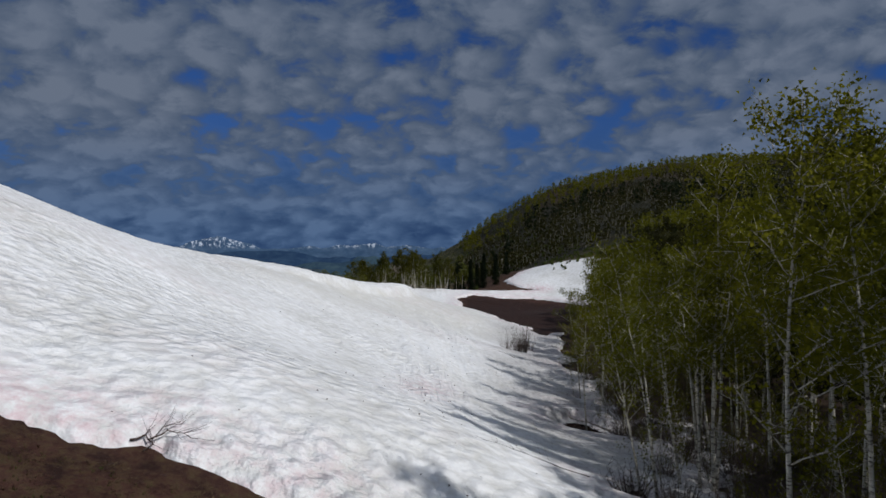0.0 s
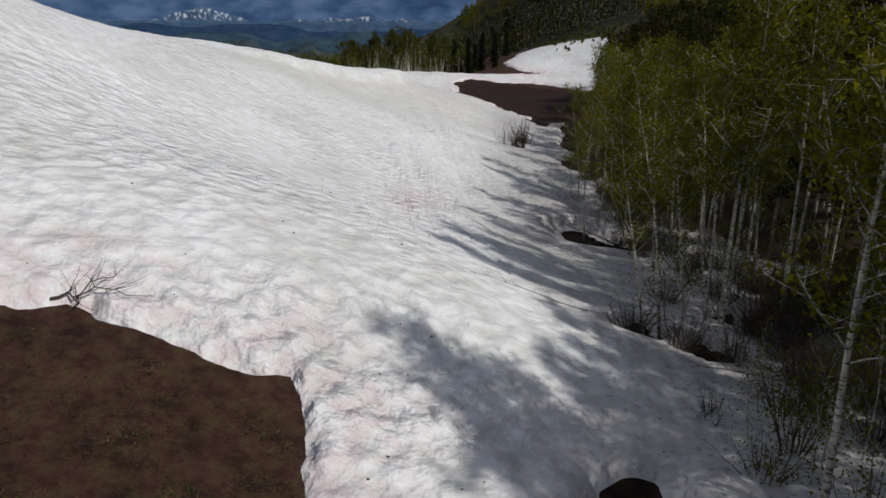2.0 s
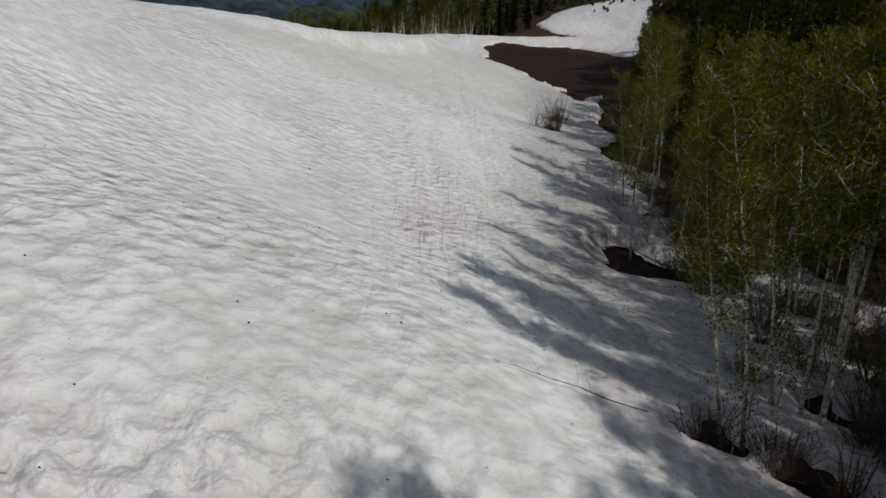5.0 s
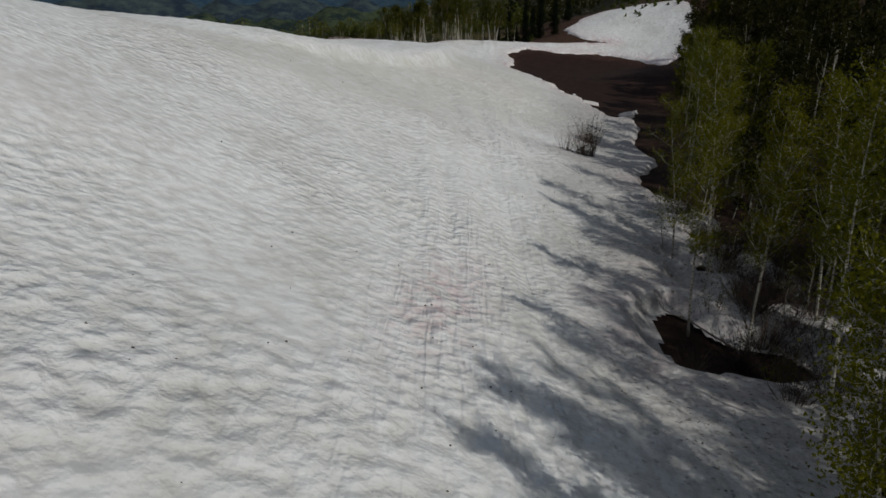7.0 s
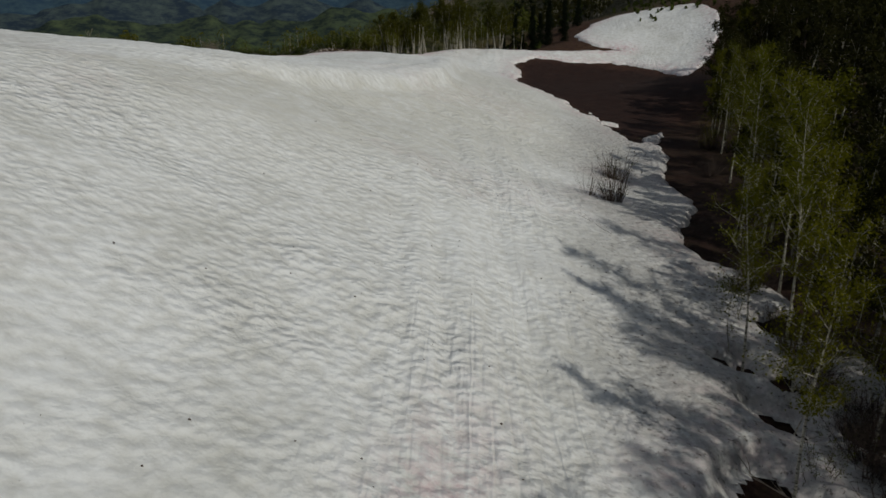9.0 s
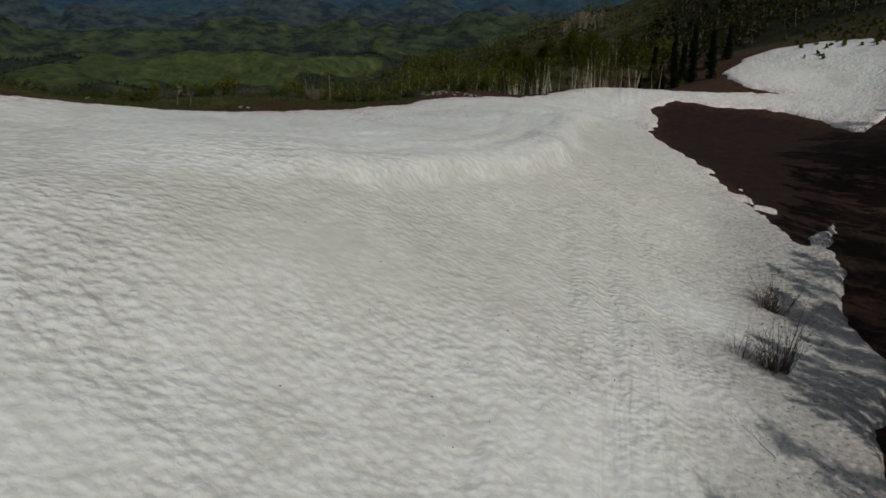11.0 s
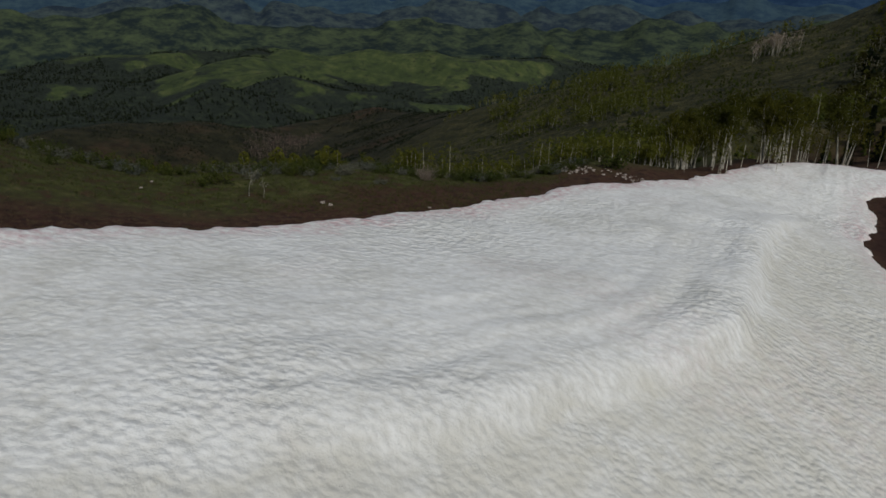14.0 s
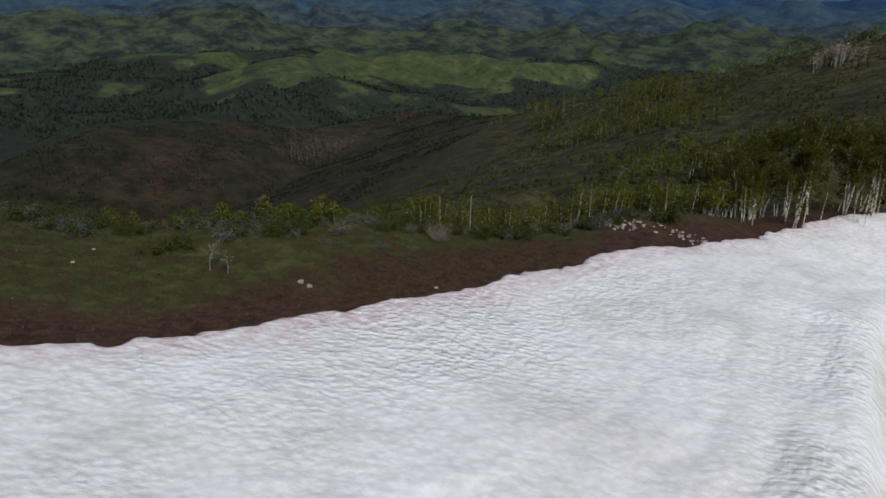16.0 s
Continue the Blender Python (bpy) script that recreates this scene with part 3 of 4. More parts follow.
def build_snow():
    step = 0.22
    xs, ys = np.arange(-58, 37, step), np.arange(-11, 158, step)
    X, Y = np.meshgrid(xs, ys)
    Z, e = snow_level(X, Y)
    keep = e > -0.5
    faces = grid_faces(len(xs), len(ys))
    faces = faces[keep.ravel()[faces].any(1)]
    used = np.unique(faces)
    index = np.full(X.size, -1)
    index[used] = np.arange(len(used))
    me = mesh_of("snow", np.stack([X, Y, Z], -1).reshape(-1, 3)[used].tolist(), index[faces].tolist())
    shade_smooth(me)
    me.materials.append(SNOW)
    lip = lip_side(X, Y)
    rim = (1 - ease(e, 0.1, 3.2)) * (0.55 + 0.45 * ease(waves(X, Y, 5.0, 81, 2), -0.2, 0.3))
    path = 0.75 * np.exp(-((X + 0.8 - 0.12 * (Y - 32)) / 1.3) ** 2 - ((Y - 33) / 4.5) ** 2) + 0.4 * np.exp(-((X - 8) / 3.0) ** 2 - ((Y - 32) / 3.5) ** 2) + 0.15 * ease(waves(X, Y, 7.0, 82, 3), 0.3, 0.8)
    cupped = (0.40 + 0.1 * (1 - ease(Y, 40, 62)) + 0.12 * (1 - ease(Y, 18, 40))) * (0.84 + 0.5 * waves(X, Y, 5.0, 83, 3) + 0.2 * waves(X, Y, 22.0, 84, 2)) * (1 - 0.55 * np.exp(-((lip + 5) / 4.0) ** 2) * ease(Y, 62, 72))
    debris_shade = ease(X - 0.06 * Y + 1.1 * waves(X, Y, 4.0, 85, 3) - 2.2 * (1 - ease(Y, 20, 32)), -1.8, 4.8) * (1 - ease(Y, 76, 92)) * ease(Y, 2, 8)
    bank = ease(lip + 0.5 * waves(X, Y, 2.0, 86, 2), -0.3, 0.8) * (1 - ease(lip + 2.5 * waves(X, Y, 8.0, 87, 2), 4, 13)) * ease(Y, 44, 56) * (1 - ease(Y, 98, 110))
    ran = np.exp(-((X - 0.5 - 0.10 * (Y - 38)) / 3.4) ** 2) * ease(Y, 18, 30) * (1 - ease(Y, 62, 80))
    for name, values in (("cupped", cupped), ("debris_shade", debris_shade + 0.02), ("stain", rim * (1 + 0.6 * (1 - ease(X, -12, -4))) + path), ("bank", bank), ("tracks", ran), ("windrows", ease(-X + 0.2 * (Y - 40), -2, 8) * ease(Y, 40, 54) * (1 - ease(lip_side(X, Y), -0.5, 1.0))), ("coarse", 0.6 * (1 - ease(Y + 3 * waves(X, Y, 5.0, 88, 2), 16, 44)) + 0.12)):
        set_attribute(me, name, np.clip(values, 0, 1).ravel()[used])
    return tagged(new("snow", me), "old white snow with sun cups and pinkish melting edges", "snow", kind="structure")


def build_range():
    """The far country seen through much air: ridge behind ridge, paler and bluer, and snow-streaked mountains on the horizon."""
    # air haze is put into the colours: each range bluer with distance
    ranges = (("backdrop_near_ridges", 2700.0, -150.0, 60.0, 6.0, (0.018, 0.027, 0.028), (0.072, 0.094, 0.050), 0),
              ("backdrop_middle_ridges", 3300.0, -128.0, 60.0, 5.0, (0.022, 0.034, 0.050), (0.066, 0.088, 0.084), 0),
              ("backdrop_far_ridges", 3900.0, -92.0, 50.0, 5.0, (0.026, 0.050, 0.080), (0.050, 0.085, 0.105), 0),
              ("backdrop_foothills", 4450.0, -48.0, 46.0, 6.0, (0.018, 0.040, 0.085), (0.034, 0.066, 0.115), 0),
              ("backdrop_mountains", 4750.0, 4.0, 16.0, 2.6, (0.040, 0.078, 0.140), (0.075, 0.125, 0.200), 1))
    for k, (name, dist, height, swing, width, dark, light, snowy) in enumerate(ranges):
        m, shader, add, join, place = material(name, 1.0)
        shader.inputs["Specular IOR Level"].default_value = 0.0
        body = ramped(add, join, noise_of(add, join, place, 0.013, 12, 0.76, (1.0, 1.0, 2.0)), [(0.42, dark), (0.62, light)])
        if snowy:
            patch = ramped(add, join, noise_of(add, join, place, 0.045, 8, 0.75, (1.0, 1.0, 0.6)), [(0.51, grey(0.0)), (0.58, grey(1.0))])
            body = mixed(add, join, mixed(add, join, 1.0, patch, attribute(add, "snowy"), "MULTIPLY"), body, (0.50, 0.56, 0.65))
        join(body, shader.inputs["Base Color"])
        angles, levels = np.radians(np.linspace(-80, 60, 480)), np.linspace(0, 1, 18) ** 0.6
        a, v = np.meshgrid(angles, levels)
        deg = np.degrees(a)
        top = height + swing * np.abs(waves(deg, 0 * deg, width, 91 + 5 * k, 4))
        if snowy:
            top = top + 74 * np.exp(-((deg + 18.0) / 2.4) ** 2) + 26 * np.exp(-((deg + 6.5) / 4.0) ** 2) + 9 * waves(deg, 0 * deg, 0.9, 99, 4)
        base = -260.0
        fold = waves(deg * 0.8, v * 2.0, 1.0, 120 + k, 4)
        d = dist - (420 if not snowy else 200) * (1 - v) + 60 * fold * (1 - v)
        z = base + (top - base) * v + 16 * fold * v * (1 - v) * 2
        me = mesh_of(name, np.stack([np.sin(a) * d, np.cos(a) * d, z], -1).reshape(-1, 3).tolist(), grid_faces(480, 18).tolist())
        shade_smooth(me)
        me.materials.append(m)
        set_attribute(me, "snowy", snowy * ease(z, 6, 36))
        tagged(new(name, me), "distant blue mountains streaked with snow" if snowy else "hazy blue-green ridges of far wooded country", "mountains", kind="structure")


# ---- plants ----
class Shape:
    """Gathers tubes and leaves into one mesh."""

    def __init__(self):
        self.v, self.f = [], []

    def tube(self, path, radii, sides=6):
        start = len(self.v)
        for i, p in enumerate(path):
            d = (path[min(i + 1, len(path) - 1)] - path[max(i - 1, 0)]).normalized()
            a = d.orthogonal().normalized()
            b = d.cross(a)
            for k in range(sides):
                t = 2 * math.pi * k / sides
                self.v.append(p + (a * math.cos(t) + b * math.sin(t)) * radii[i])
        for i in range(len(path) - 1):
            for k in range(sides):
                o, n = start + i * sides, start + (i + 1) * sides
                self.f.append((o + k, o + (k + 1) % sides, n + (k + 1) % sides, n + k))
        self.f.append(tuple(start + (len(path) - 1) * sides + k for k in range(sides)))
        self.f.append(tuple(start + k for k in reversed(range(sides))))

    def blade(self, p, size, rng):
        a = Vector((rng.uniform(-1, 1), rng.uniform(-1, 1), rng.uniform(-1, 1))).normalized() * size
        b = a.cross(Vector((rng.uniform(-1, 1), rng.uniform(-1, 1), rng.uniform(-1, 1)))).normalized() * size * 0.55
        s = len(self.v)
        self.v += [p - a * 0.5 - b, p + a * 0.6, p - a * 0.4 + b]
        self.f.append((s, s + 1, s + 2))

    def leaf(self, p, size, rng):
        d = Vector((rng.uniform(-1, 1), rng.uniform(-1, 1), rng.uniform(-0.9, 0.5))).normalized()
        w = d.cross(Vector((rng.uniform(-1, 1), rng.uniform(-1, 1), rng.uniform(-1, 1)))).normalized()
        s = len(self.v)
        bow = d.cross(w) * size * 0.12
        self.v += [p, p + d * size * 0.55 + w * size * 0.46 + bow, p + d * size, p + d * size * 0.55 - w * size * 0.46 + bow]
        self.f.append((s, s + 1, s + 2, s + 3))

    def mesh(self, name, mat, smooth=False):
        me = mesh_of(name, [tuple(p) for p in self.v], self.f)
        me.materials.append(mat)
        if smooth:
            shade_smooth(me)
        return me


def part(name, me, parent, label=""):
    ob = new(name, me)
    ob.parent = parent
    return tagged(ob, label)


def spur(rng, start, way, length, bend, steps=5):
    """A bent line that grows from start towards way and turns upwards."""
    path, d = [start], way.normalized()
    for _ in range(steps):
        d = (d + Vector((rng.uniform(-1, 1), rng.uniform(-1, 1), rng.uniform(-0.4, 1.0))) * bend).normalized()
        path.append(path[-1] + d * (length / steps))
    return path


def aspen(seed, height, leaves, size, lean=0.06, low=0.25, girth=1.0, spread=1.0, fine=2, label="slender aspen with pale bark and fresh green leaves", mat=LEAF):
    """One aspen: bent pale trunk, thin rising limbs, a narrow loose crown of small leaves."""
    rng = random.Random(seed)
    tree = tagged(new("aspen"), label, "tree")
    trunk, limbs, crown = Shape(), Shape(), Shape()
    dx, dy = rng.uniform(-1, 1) * lean, rng.uniform(-1, 1) * lean
    ph = rng.uniform(0, 6)
    n = 14
    path = [Vector((dx * height * (i / n) ** 1.4 + 0.10 * math.sin(ph + 4.1 * i / n) * i / n * 2, dy * height * (i / n) ** 1.4 + 0.10 * math.cos(ph * 2 + 5 * i / n) * i / n * 2, height * i / n - 0.25 * (i == 0))) for i in range(n + 1)]
    base = 0.0105 * height * girth
    trunk.tube(path, [base * (1 - 0.93 * i / n) * (1.35 if i == 0 else 1) for i in range(n + 1)], 8)
    tips = []
    count = int((18 if fine > 1 else 12) * height / 9 + 5)
    for k in range(count):
        h = low + (0.98 - low) * (k + rng.random()) / count
        i = min(int(h * n), n - 1)
        p = path[i].lerp(path[i + 1], h * n - i)
        turn = rng.uniform(0, 2 * math.pi)
        reach = height * rng.uniform(0.11, 0.20) * (1.15 - 0.75 * h) * spread * (0.6 + 0.4 * min(1, (h - low) / 0.12 + 0.4))
        way = Vector((math.cos(turn), math.sin(turn), rng.uniform(0.45, 1.1)))
        line = spur(rng, p, way, reach * 1.5, 0.22)
        limbs.tube(line, [base * (0.26 if fine > 1 else 0.15) * (1.1 - h) * (1 - 0.8 * j / 5) + 0.006 for j in range(6)], 4 if fine > 1 else 3)
        tips += [(line[j], 0.13 + 0.012 * j) for j in range(1, 6)]
        for j in range(2, 6) if fine > 1 else (3, 5):
            for _ in range(fine):
                side = spur(rng, line[j - 1].lerp(line[j], rng.random()), Vector((rng.uniform(-1, 1), rng.uniform(-1, 1), rng.uniform(-0.1, 0.9))), reach * rng.uniform(0.35, 0.6), 0.3, 2)
                limbs.tube(side, [0.008, 0.006, 0.003], 3)
                tips += [(q, 0.12) for q in side[1:]]
    tips += [(path[-1], 0.15), (path[-2], 0.15)]
    for _ in range(leaves):
        p, r = rng.choice(tips)
        crown.blade(p + Vector((rng.gauss(0, r), rng.gauss(0, r), rng.gauss(0, r))), size * rng.uniform(0.7, 1.25), rng)
    part("trunk", trunk.mesh("aspen_trunk", BARK, True), tree)
    part("branchwork", limbs.mesh("aspen_branchwork", BARK, True), tree)
    part("crown", crown.mesh("aspen_crown", mat), tree)
    return tree


def fir(seed, height, label="dark green conifer at the snowy saddle"):
    rng = random.Random(seed)
    tree = tagged(new("conifer"), label, "tree")
    trunk, crown = Shape(), Shape()
    trunk.tube([Vector((0, 0, -0.3)), Vector((0.03, 0, height * 0.5)), Vector((0, 0, height))], [0.16, 0.09, 0.01], 7)
    for k in range(34):
        h = 0.06 + 0.92 * k / 34
        for _ in range(7):
            turn = rng.uniform(0, 6.283)
            reach = height * 0.21 * (1.02 - h) * rng.uniform(0.7, 1.15)
            for s in range(14):
                t = (s + rng.random()) / 14
                p = Vector((math.cos(turn) * reach * t, math.sin(turn) * reach * t, height * h - 0.22 * reach * t + rng.gauss(0, 0.05)))
                crown.leaf(p + Vector((rng.gauss(0, 0.12), rng.gauss(0, 0.12), 0)), rng.uniform(0.2, 0.34), rng)
    part("trunk", trunk.mesh("conifer_trunk", TWIG, True), tree)
    part("crown", crown.mesh("conifer_crown", CONIFER), tree)
    return tree


def shrub(seed, width, height, stems, leaves, leaf, mat, name, label, category="shrub", twig=None):
    """A low bush of many stems that fan out from one foot, with or without leaves."""
    rng = random.Random(seed)
    bush = tagged(new(name), label, category)
    wood, crown = Shape(), Shape()
    tips = []
    for _ in range(stems):
        turn = rng.uniform(0, 6.283)
        out = rng.uniform(0.1, 1.0)
        start = Vector((math.cos(turn), math.sin(turn), 0)) * width * 0.12 * rng.random() - Vector((0, 0, 0.1))
        line = spur(rng, start, Vector((math.cos(turn) * out * width, math.sin(turn) * out * width, height * rng.uniform(0.8, 1.2))), math.hypot(out * width * 0.5, height) * rng.uniform(0.6, 1.05), 0.16)
        wood.tube(line, [0.022, 0.018, 0.014, 0.011, 0.008, 0.004], 3)
        for j in (3, 5) if leaves > 100 else (2, 3, 4, 5):
            for _ in range(1 if leaves > 100 else 2):
                side = spur(rng, line[j], Vector((rng.uniform(-1, 1), rng.uniform(-1, 1), rng.uniform(0, 1))), height * rng.uniform(0.12, 0.3), 0.25, 1)
                wood.tube(side, [0.007, 0.002], 3)
                tips += side[1:]
        tips += line[2:]
    for _ in range(leaves):
        p = rng.choice(tips)
        crown.leaf(p + Vector((rng.gauss(0, 0.07), rng.gauss(0, 0.07), rng.gauss(0, 0.06))) * max(1, width), leaf * rng.uniform(0.7, 1.3), rng)
    part("twigwork", wood.mesh(name + "_twigwork", twig or TWIG, True), bush)
    if leaves:
        part("foliage", crown.mesh(name + "_foliage", mat), bush)
    return bush


def level(x, y):
    return float(soil_level(np.array([x]), np.array([y]))[0])


def stand(thing, x, y, turn=0.0, scale=1.0, tilt=(0.0, 0.0), sink=0.05):
    """Sets a thing upright on the ground."""
    return copy_thing(thing, pose(x, y, level(x, y) - sink, tilt[0], tilt[1], 0) @ pose(0, 0, 0, 0, 0, turn) @ Matrix.Scale(scale, 4))


def drop(thing):
    for ob in (*thing.children_recursive, thing):
        bpy.data.objects.remove(ob)


build_ground()
build_snow()
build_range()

RNG = random.Random(7)
near_kinds = [aspen(s, 9.6, n, 0.07, lean, low, 0.64, spread) for s, lean, low, n, spread in ((11, 0.04, 0.38, 4400, 0.9), (12, 0.07, 0.46, 3800, 0.8), (13, 0.03, 0.40, 4400, 0.95), (14, 0.06, 0.46, 3800, 0.85))]
stand_kinds = [aspen(s, 9.2, 3000, 0.125, 0.05, 0.24, 0.9, 1.1, 1) for s in (21, 22)]
# inner trees, with the shade among them painted into their leaves
dim_kinds = [aspen(s, 9.4, 2400, 0.150, 0.05, 0.16, 0.9, 1.1, 1, "aspen with leaves coloured dark for deep shade", WOODS) for s in (24, 25)]
small_kinds = [aspen(s, 5.0, 2200, 0.085, 0.14, 0.42, 1.3, 2.1, 1, "short aspen with stout pale trunk on the ridge", FRESH) for s in (31, 32, 33)]
saddle_kinds = [aspen(s, 5.0, 1700, 0.11, 0.14, 0.40, 1.9, 1.6, 1, "short aspen with stout pale trunk at the saddle", RIDGE) for s in (34, 35)]

# the front of the stand beside the snow: x, y, height share, lean to the left in degrees
FRONT = [(6.1, 12.2, 1.07, 0), (7.3, 12.0, 1.06, 0), (10.2, 13.0, 0.98, 0), (8.8, 9.8, 0.95, 0), (6.4, 22.4, 0.78, 10), (6.8, 22.2, 0.86, 8), (8.1, 23.9, 0.88, 8), (8.6, 23.5, 0.92, 4),
         (8.9, 23.1, 1.16, 0), (9.1, 23.5, 1.0, -2), (11.2, 24.0, 1.15, 1), (10.2, 28.0, 0.95, 3), (8.8, 29.6, 0.92, 4), (7.6, 37.2, 0.76, 2), (9.4, 36.6, 0.84, -2), (8.7, 44.3, 0.76, 5),
         (10.5, 45.6, 0.95, 4), (9.9, 43.2, 0.84, 1), (11.0, 40.4, 0.9, 0), (12.3, 56.6, 0.9, 0), (13.0, 55.4, 0.86, 0), (14.6, 63.5, 0.9, 0), (15.6, 69.0, 0.86, 0), (11.6, 19.4, 1.12, 1),
         (12.0, 50.4, 0.9, 1), (17.0, 76.0, 0.8, 0)]
for k, (x, y, s, tilt) in enumerate(FRONT):
    tagged(stand(near_kinds[(0, 2)[k % 2] if y > 35 else k % 4], x, y, RNG.uniform(0, 360), s, (0, -tilt)), group="aspens beside the snow")
taken = [(x, y) for x, y, _, _ in FRONT]
for _ in range(5000):
    # trees below y 8 are out of view, added to block the sun
    y = RNG.uniform(-12, 112) if RNG.random() < 0.55 else RNG.uniform(-8, 40)
    edge = float(np.interp(y, (3, 12, 22, 34, 46, 56, 68, 84, 100, 112), (9.4, 9.4, 11.4, 11.0, 12.6, 13.6, 15.0, 17.6, 22.6, 29.0)))
    x = edge + 15 * RNG.random() ** 1.4 + (4.5 if y < 8 else 0)
    deep = x > edge + 3.5
    gap = 1.35 if not deep else 1.9
    if all((x - a) ** 2 + (y - b) ** 2 > gap * gap for a, b in taken) and len(taken) < 205:
        taken.append((x, y))
        s = RNG.uniform(0.9, 1.12) * (1.12 if y < 30 else 1.0 if y < 42 else 0.86) * (1.16 if deep else 0.92)
        fine = not deep and y < 40
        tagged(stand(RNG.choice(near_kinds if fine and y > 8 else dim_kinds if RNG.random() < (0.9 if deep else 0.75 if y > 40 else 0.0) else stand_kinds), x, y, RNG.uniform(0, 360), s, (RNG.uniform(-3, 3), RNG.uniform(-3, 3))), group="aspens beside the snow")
# short trees at the saddle and along the far brow
# the row of short trees below the brow: x, y, height in metres
BROW = ((-52, 82, 2.6), (-44.7, 87.2, 2.9), (-40.9, 89.8, 2.7), (-37.5, 93, 2.8), (-34.8, 97.6, 3.9), (-31, 101.5, 4.4), (-27.5, 106.5, 4.9), (-23.8, 112.6, 4.9), (-20.6, 114.5, 4.4), (-14.8, 118.4, 4.6), (-11.5, 120.8, 4.6), (-8.8, 124, 5.6), (-5.2, 128.5, 5.4), (3, 135, 5.6))


def brow_spot(rng, first, last, spread):
    k = rng.uniform(first, last)
    a, b, t = BROW[int(k)], BROW[int(k) + 1], k % 1
    off = rng.gauss(0, spread)
    return a[0] + (b[0] - a[0]) * t - 0.76 * off, a[1] + (b[1] - a[1]) * t + 0.65 * off, a[2] + (b[2] - a[2]) * t


for first, last, count in ((0, 4, 10), (4, 9, 26), (9, 12.9, 22)):
    for _ in range(count):
        x, y, h = brow_spot(RNG, first, last, 1.0)
        tagged(stand(RNG.choice(saddle_kinds if first > 8 else small_kinds), x, y, RNG.uniform(0, 360), RNG.uniform(0.75, 1.12) * h / 5 * (0.6 if last < 10 else 1.12), (RNG.uniform(-10, 10), RNG.uniform(-10, 10))), group="short aspens on the ridge")
firs = fir(41, 8.0)
for x, y, s in ((5.5, 137, 0.7), (8, 140, 0.8), (10.5, 139, 0.65), (7, 145, 0.85), (11, 147, 0.9), (13.5, 150, 0.8), (4, 143, 0.7), (1, 144, 0.75), (3, 150, 0.85), (6, 152, 0.9), (9, 155, 0.9), (-1.5, 141, 0.6)):
    tagged(stand(firs, x, y, RNG.uniform(0, 360), 0.78 * s), group="conifers at the saddle")
for kind in (*near_kinds, *stand_kinds, *dim_kinds, *small_kinds, *saddle_kinds, firs):
    drop(kind)


def woods(name, label, spots, heights, tufts, size, mat, bare=0.25, bark=BARK, cone=False, stem=0.0075):
    """Many far trees in one mesh: a thin pale trunk and a loose crown of tufts each."""
    rng = np.random.RandomState(len(spots))
    n = len(spots)
    xy = np.array(spots)
    z = soil_level(xy[:, 0], xy[:, 1])
    h = heights[0] + (heights[1] - heights[0]) * rng.rand(n)
    a = rng.rand(n, tufts) * 6.283
    v = bare + (1 - bare) * rng.rand(n, tufts)
    shape = (1.15 - 0.75 * v) * 1.6 if cone else 1.75 * np.sqrt(np.sin(np.pi * np.clip((v - bare) / (1 - bare), 0.04, 0.98)))
    wide = h[:, None] * 0.17 * np.sqrt(rng.rand(n, tufts)) * shape
    c = np.stack([xy[:, :1] + np.cos(a) * wide, xy[:, 1:] + np.sin(a) * wide, z[:, None] + h[:, None] * v], -1).reshape(-1, 1, 3)
    d = rng.normal(size=(n * tufts, 2, 3))
    d /= np.linalg.norm(d, axis=2, keepdims=True)
    s = size * (0.6 + 0.8 * rng.rand(n * tufts, 1))
    quad = np.stack([c[:, 0] - d[:, 0] * s, c[:, 0] + d[:, 1] * s, c[:, 0] + d[:, 0] * s, c[:, 0] - d[:, 1] * s], 1)
    w = stem * h
    top = np.stack([xy[:, 0] + rng.normal(size=n) * 0.09 * h, xy[:, 1] + rng.normal(size=n) * 0.06 * h, z + h * 0.85], -1)
    foot = np.stack([xy[:, 0], xy[:, 1], z - 0.3], -1)
    side = np.array([[1, 0, 0], [-0.5, 0.87, 0], [-0.5, -0.87, 0]])
    stem = np.concatenate([foot[:, None] + side[None] * w[:, None, None], top[:, None] + side[None] * w[:, None, None] * 0.4], 1)
    verts = np.concatenate([quad.reshape(-1, 3), stem.reshape(-1, 3)])
    m = n * tufts
    faces = np.arange(m * 4).reshape(-1, 4)
    base = m * 4 + np.arange(n)[:, None] * 6
    stems = np.concatenate([base + np.array([k, (k + 1) % 3, 3 + (k + 1) % 3, 3 + k]) for k in range(3)])
    me = mesh_of(name, verts.tolist(), np.concatenate([faces, stems]).tolist())
    me.materials.append(mat)
    me.materials.append(bark)
    me.polygons.foreach_set("material_index", np.r_[np.zeros(m, np.int32), np.ones(len(stems), np.int32)])
    return tagged(new(name, me), label, "trees", kind="stuff")


def spots_in(seed, count, x0, x1, y0, y1, clump, share, seed2):
    """Places scattered over a stretch of the plan, in clumps with open ground between."""
    rng = np.random.RandomState(seed)
    x, y = x0 + (x1 - x0) * rng.rand(count * 4), y0 + (y1 - y0) * rng.rand(count * 4)
    ok = waves(x, y, clump, seed2, 3) > share
    return np.stack([x[ok], y[ok]], 1)[:count].tolist()


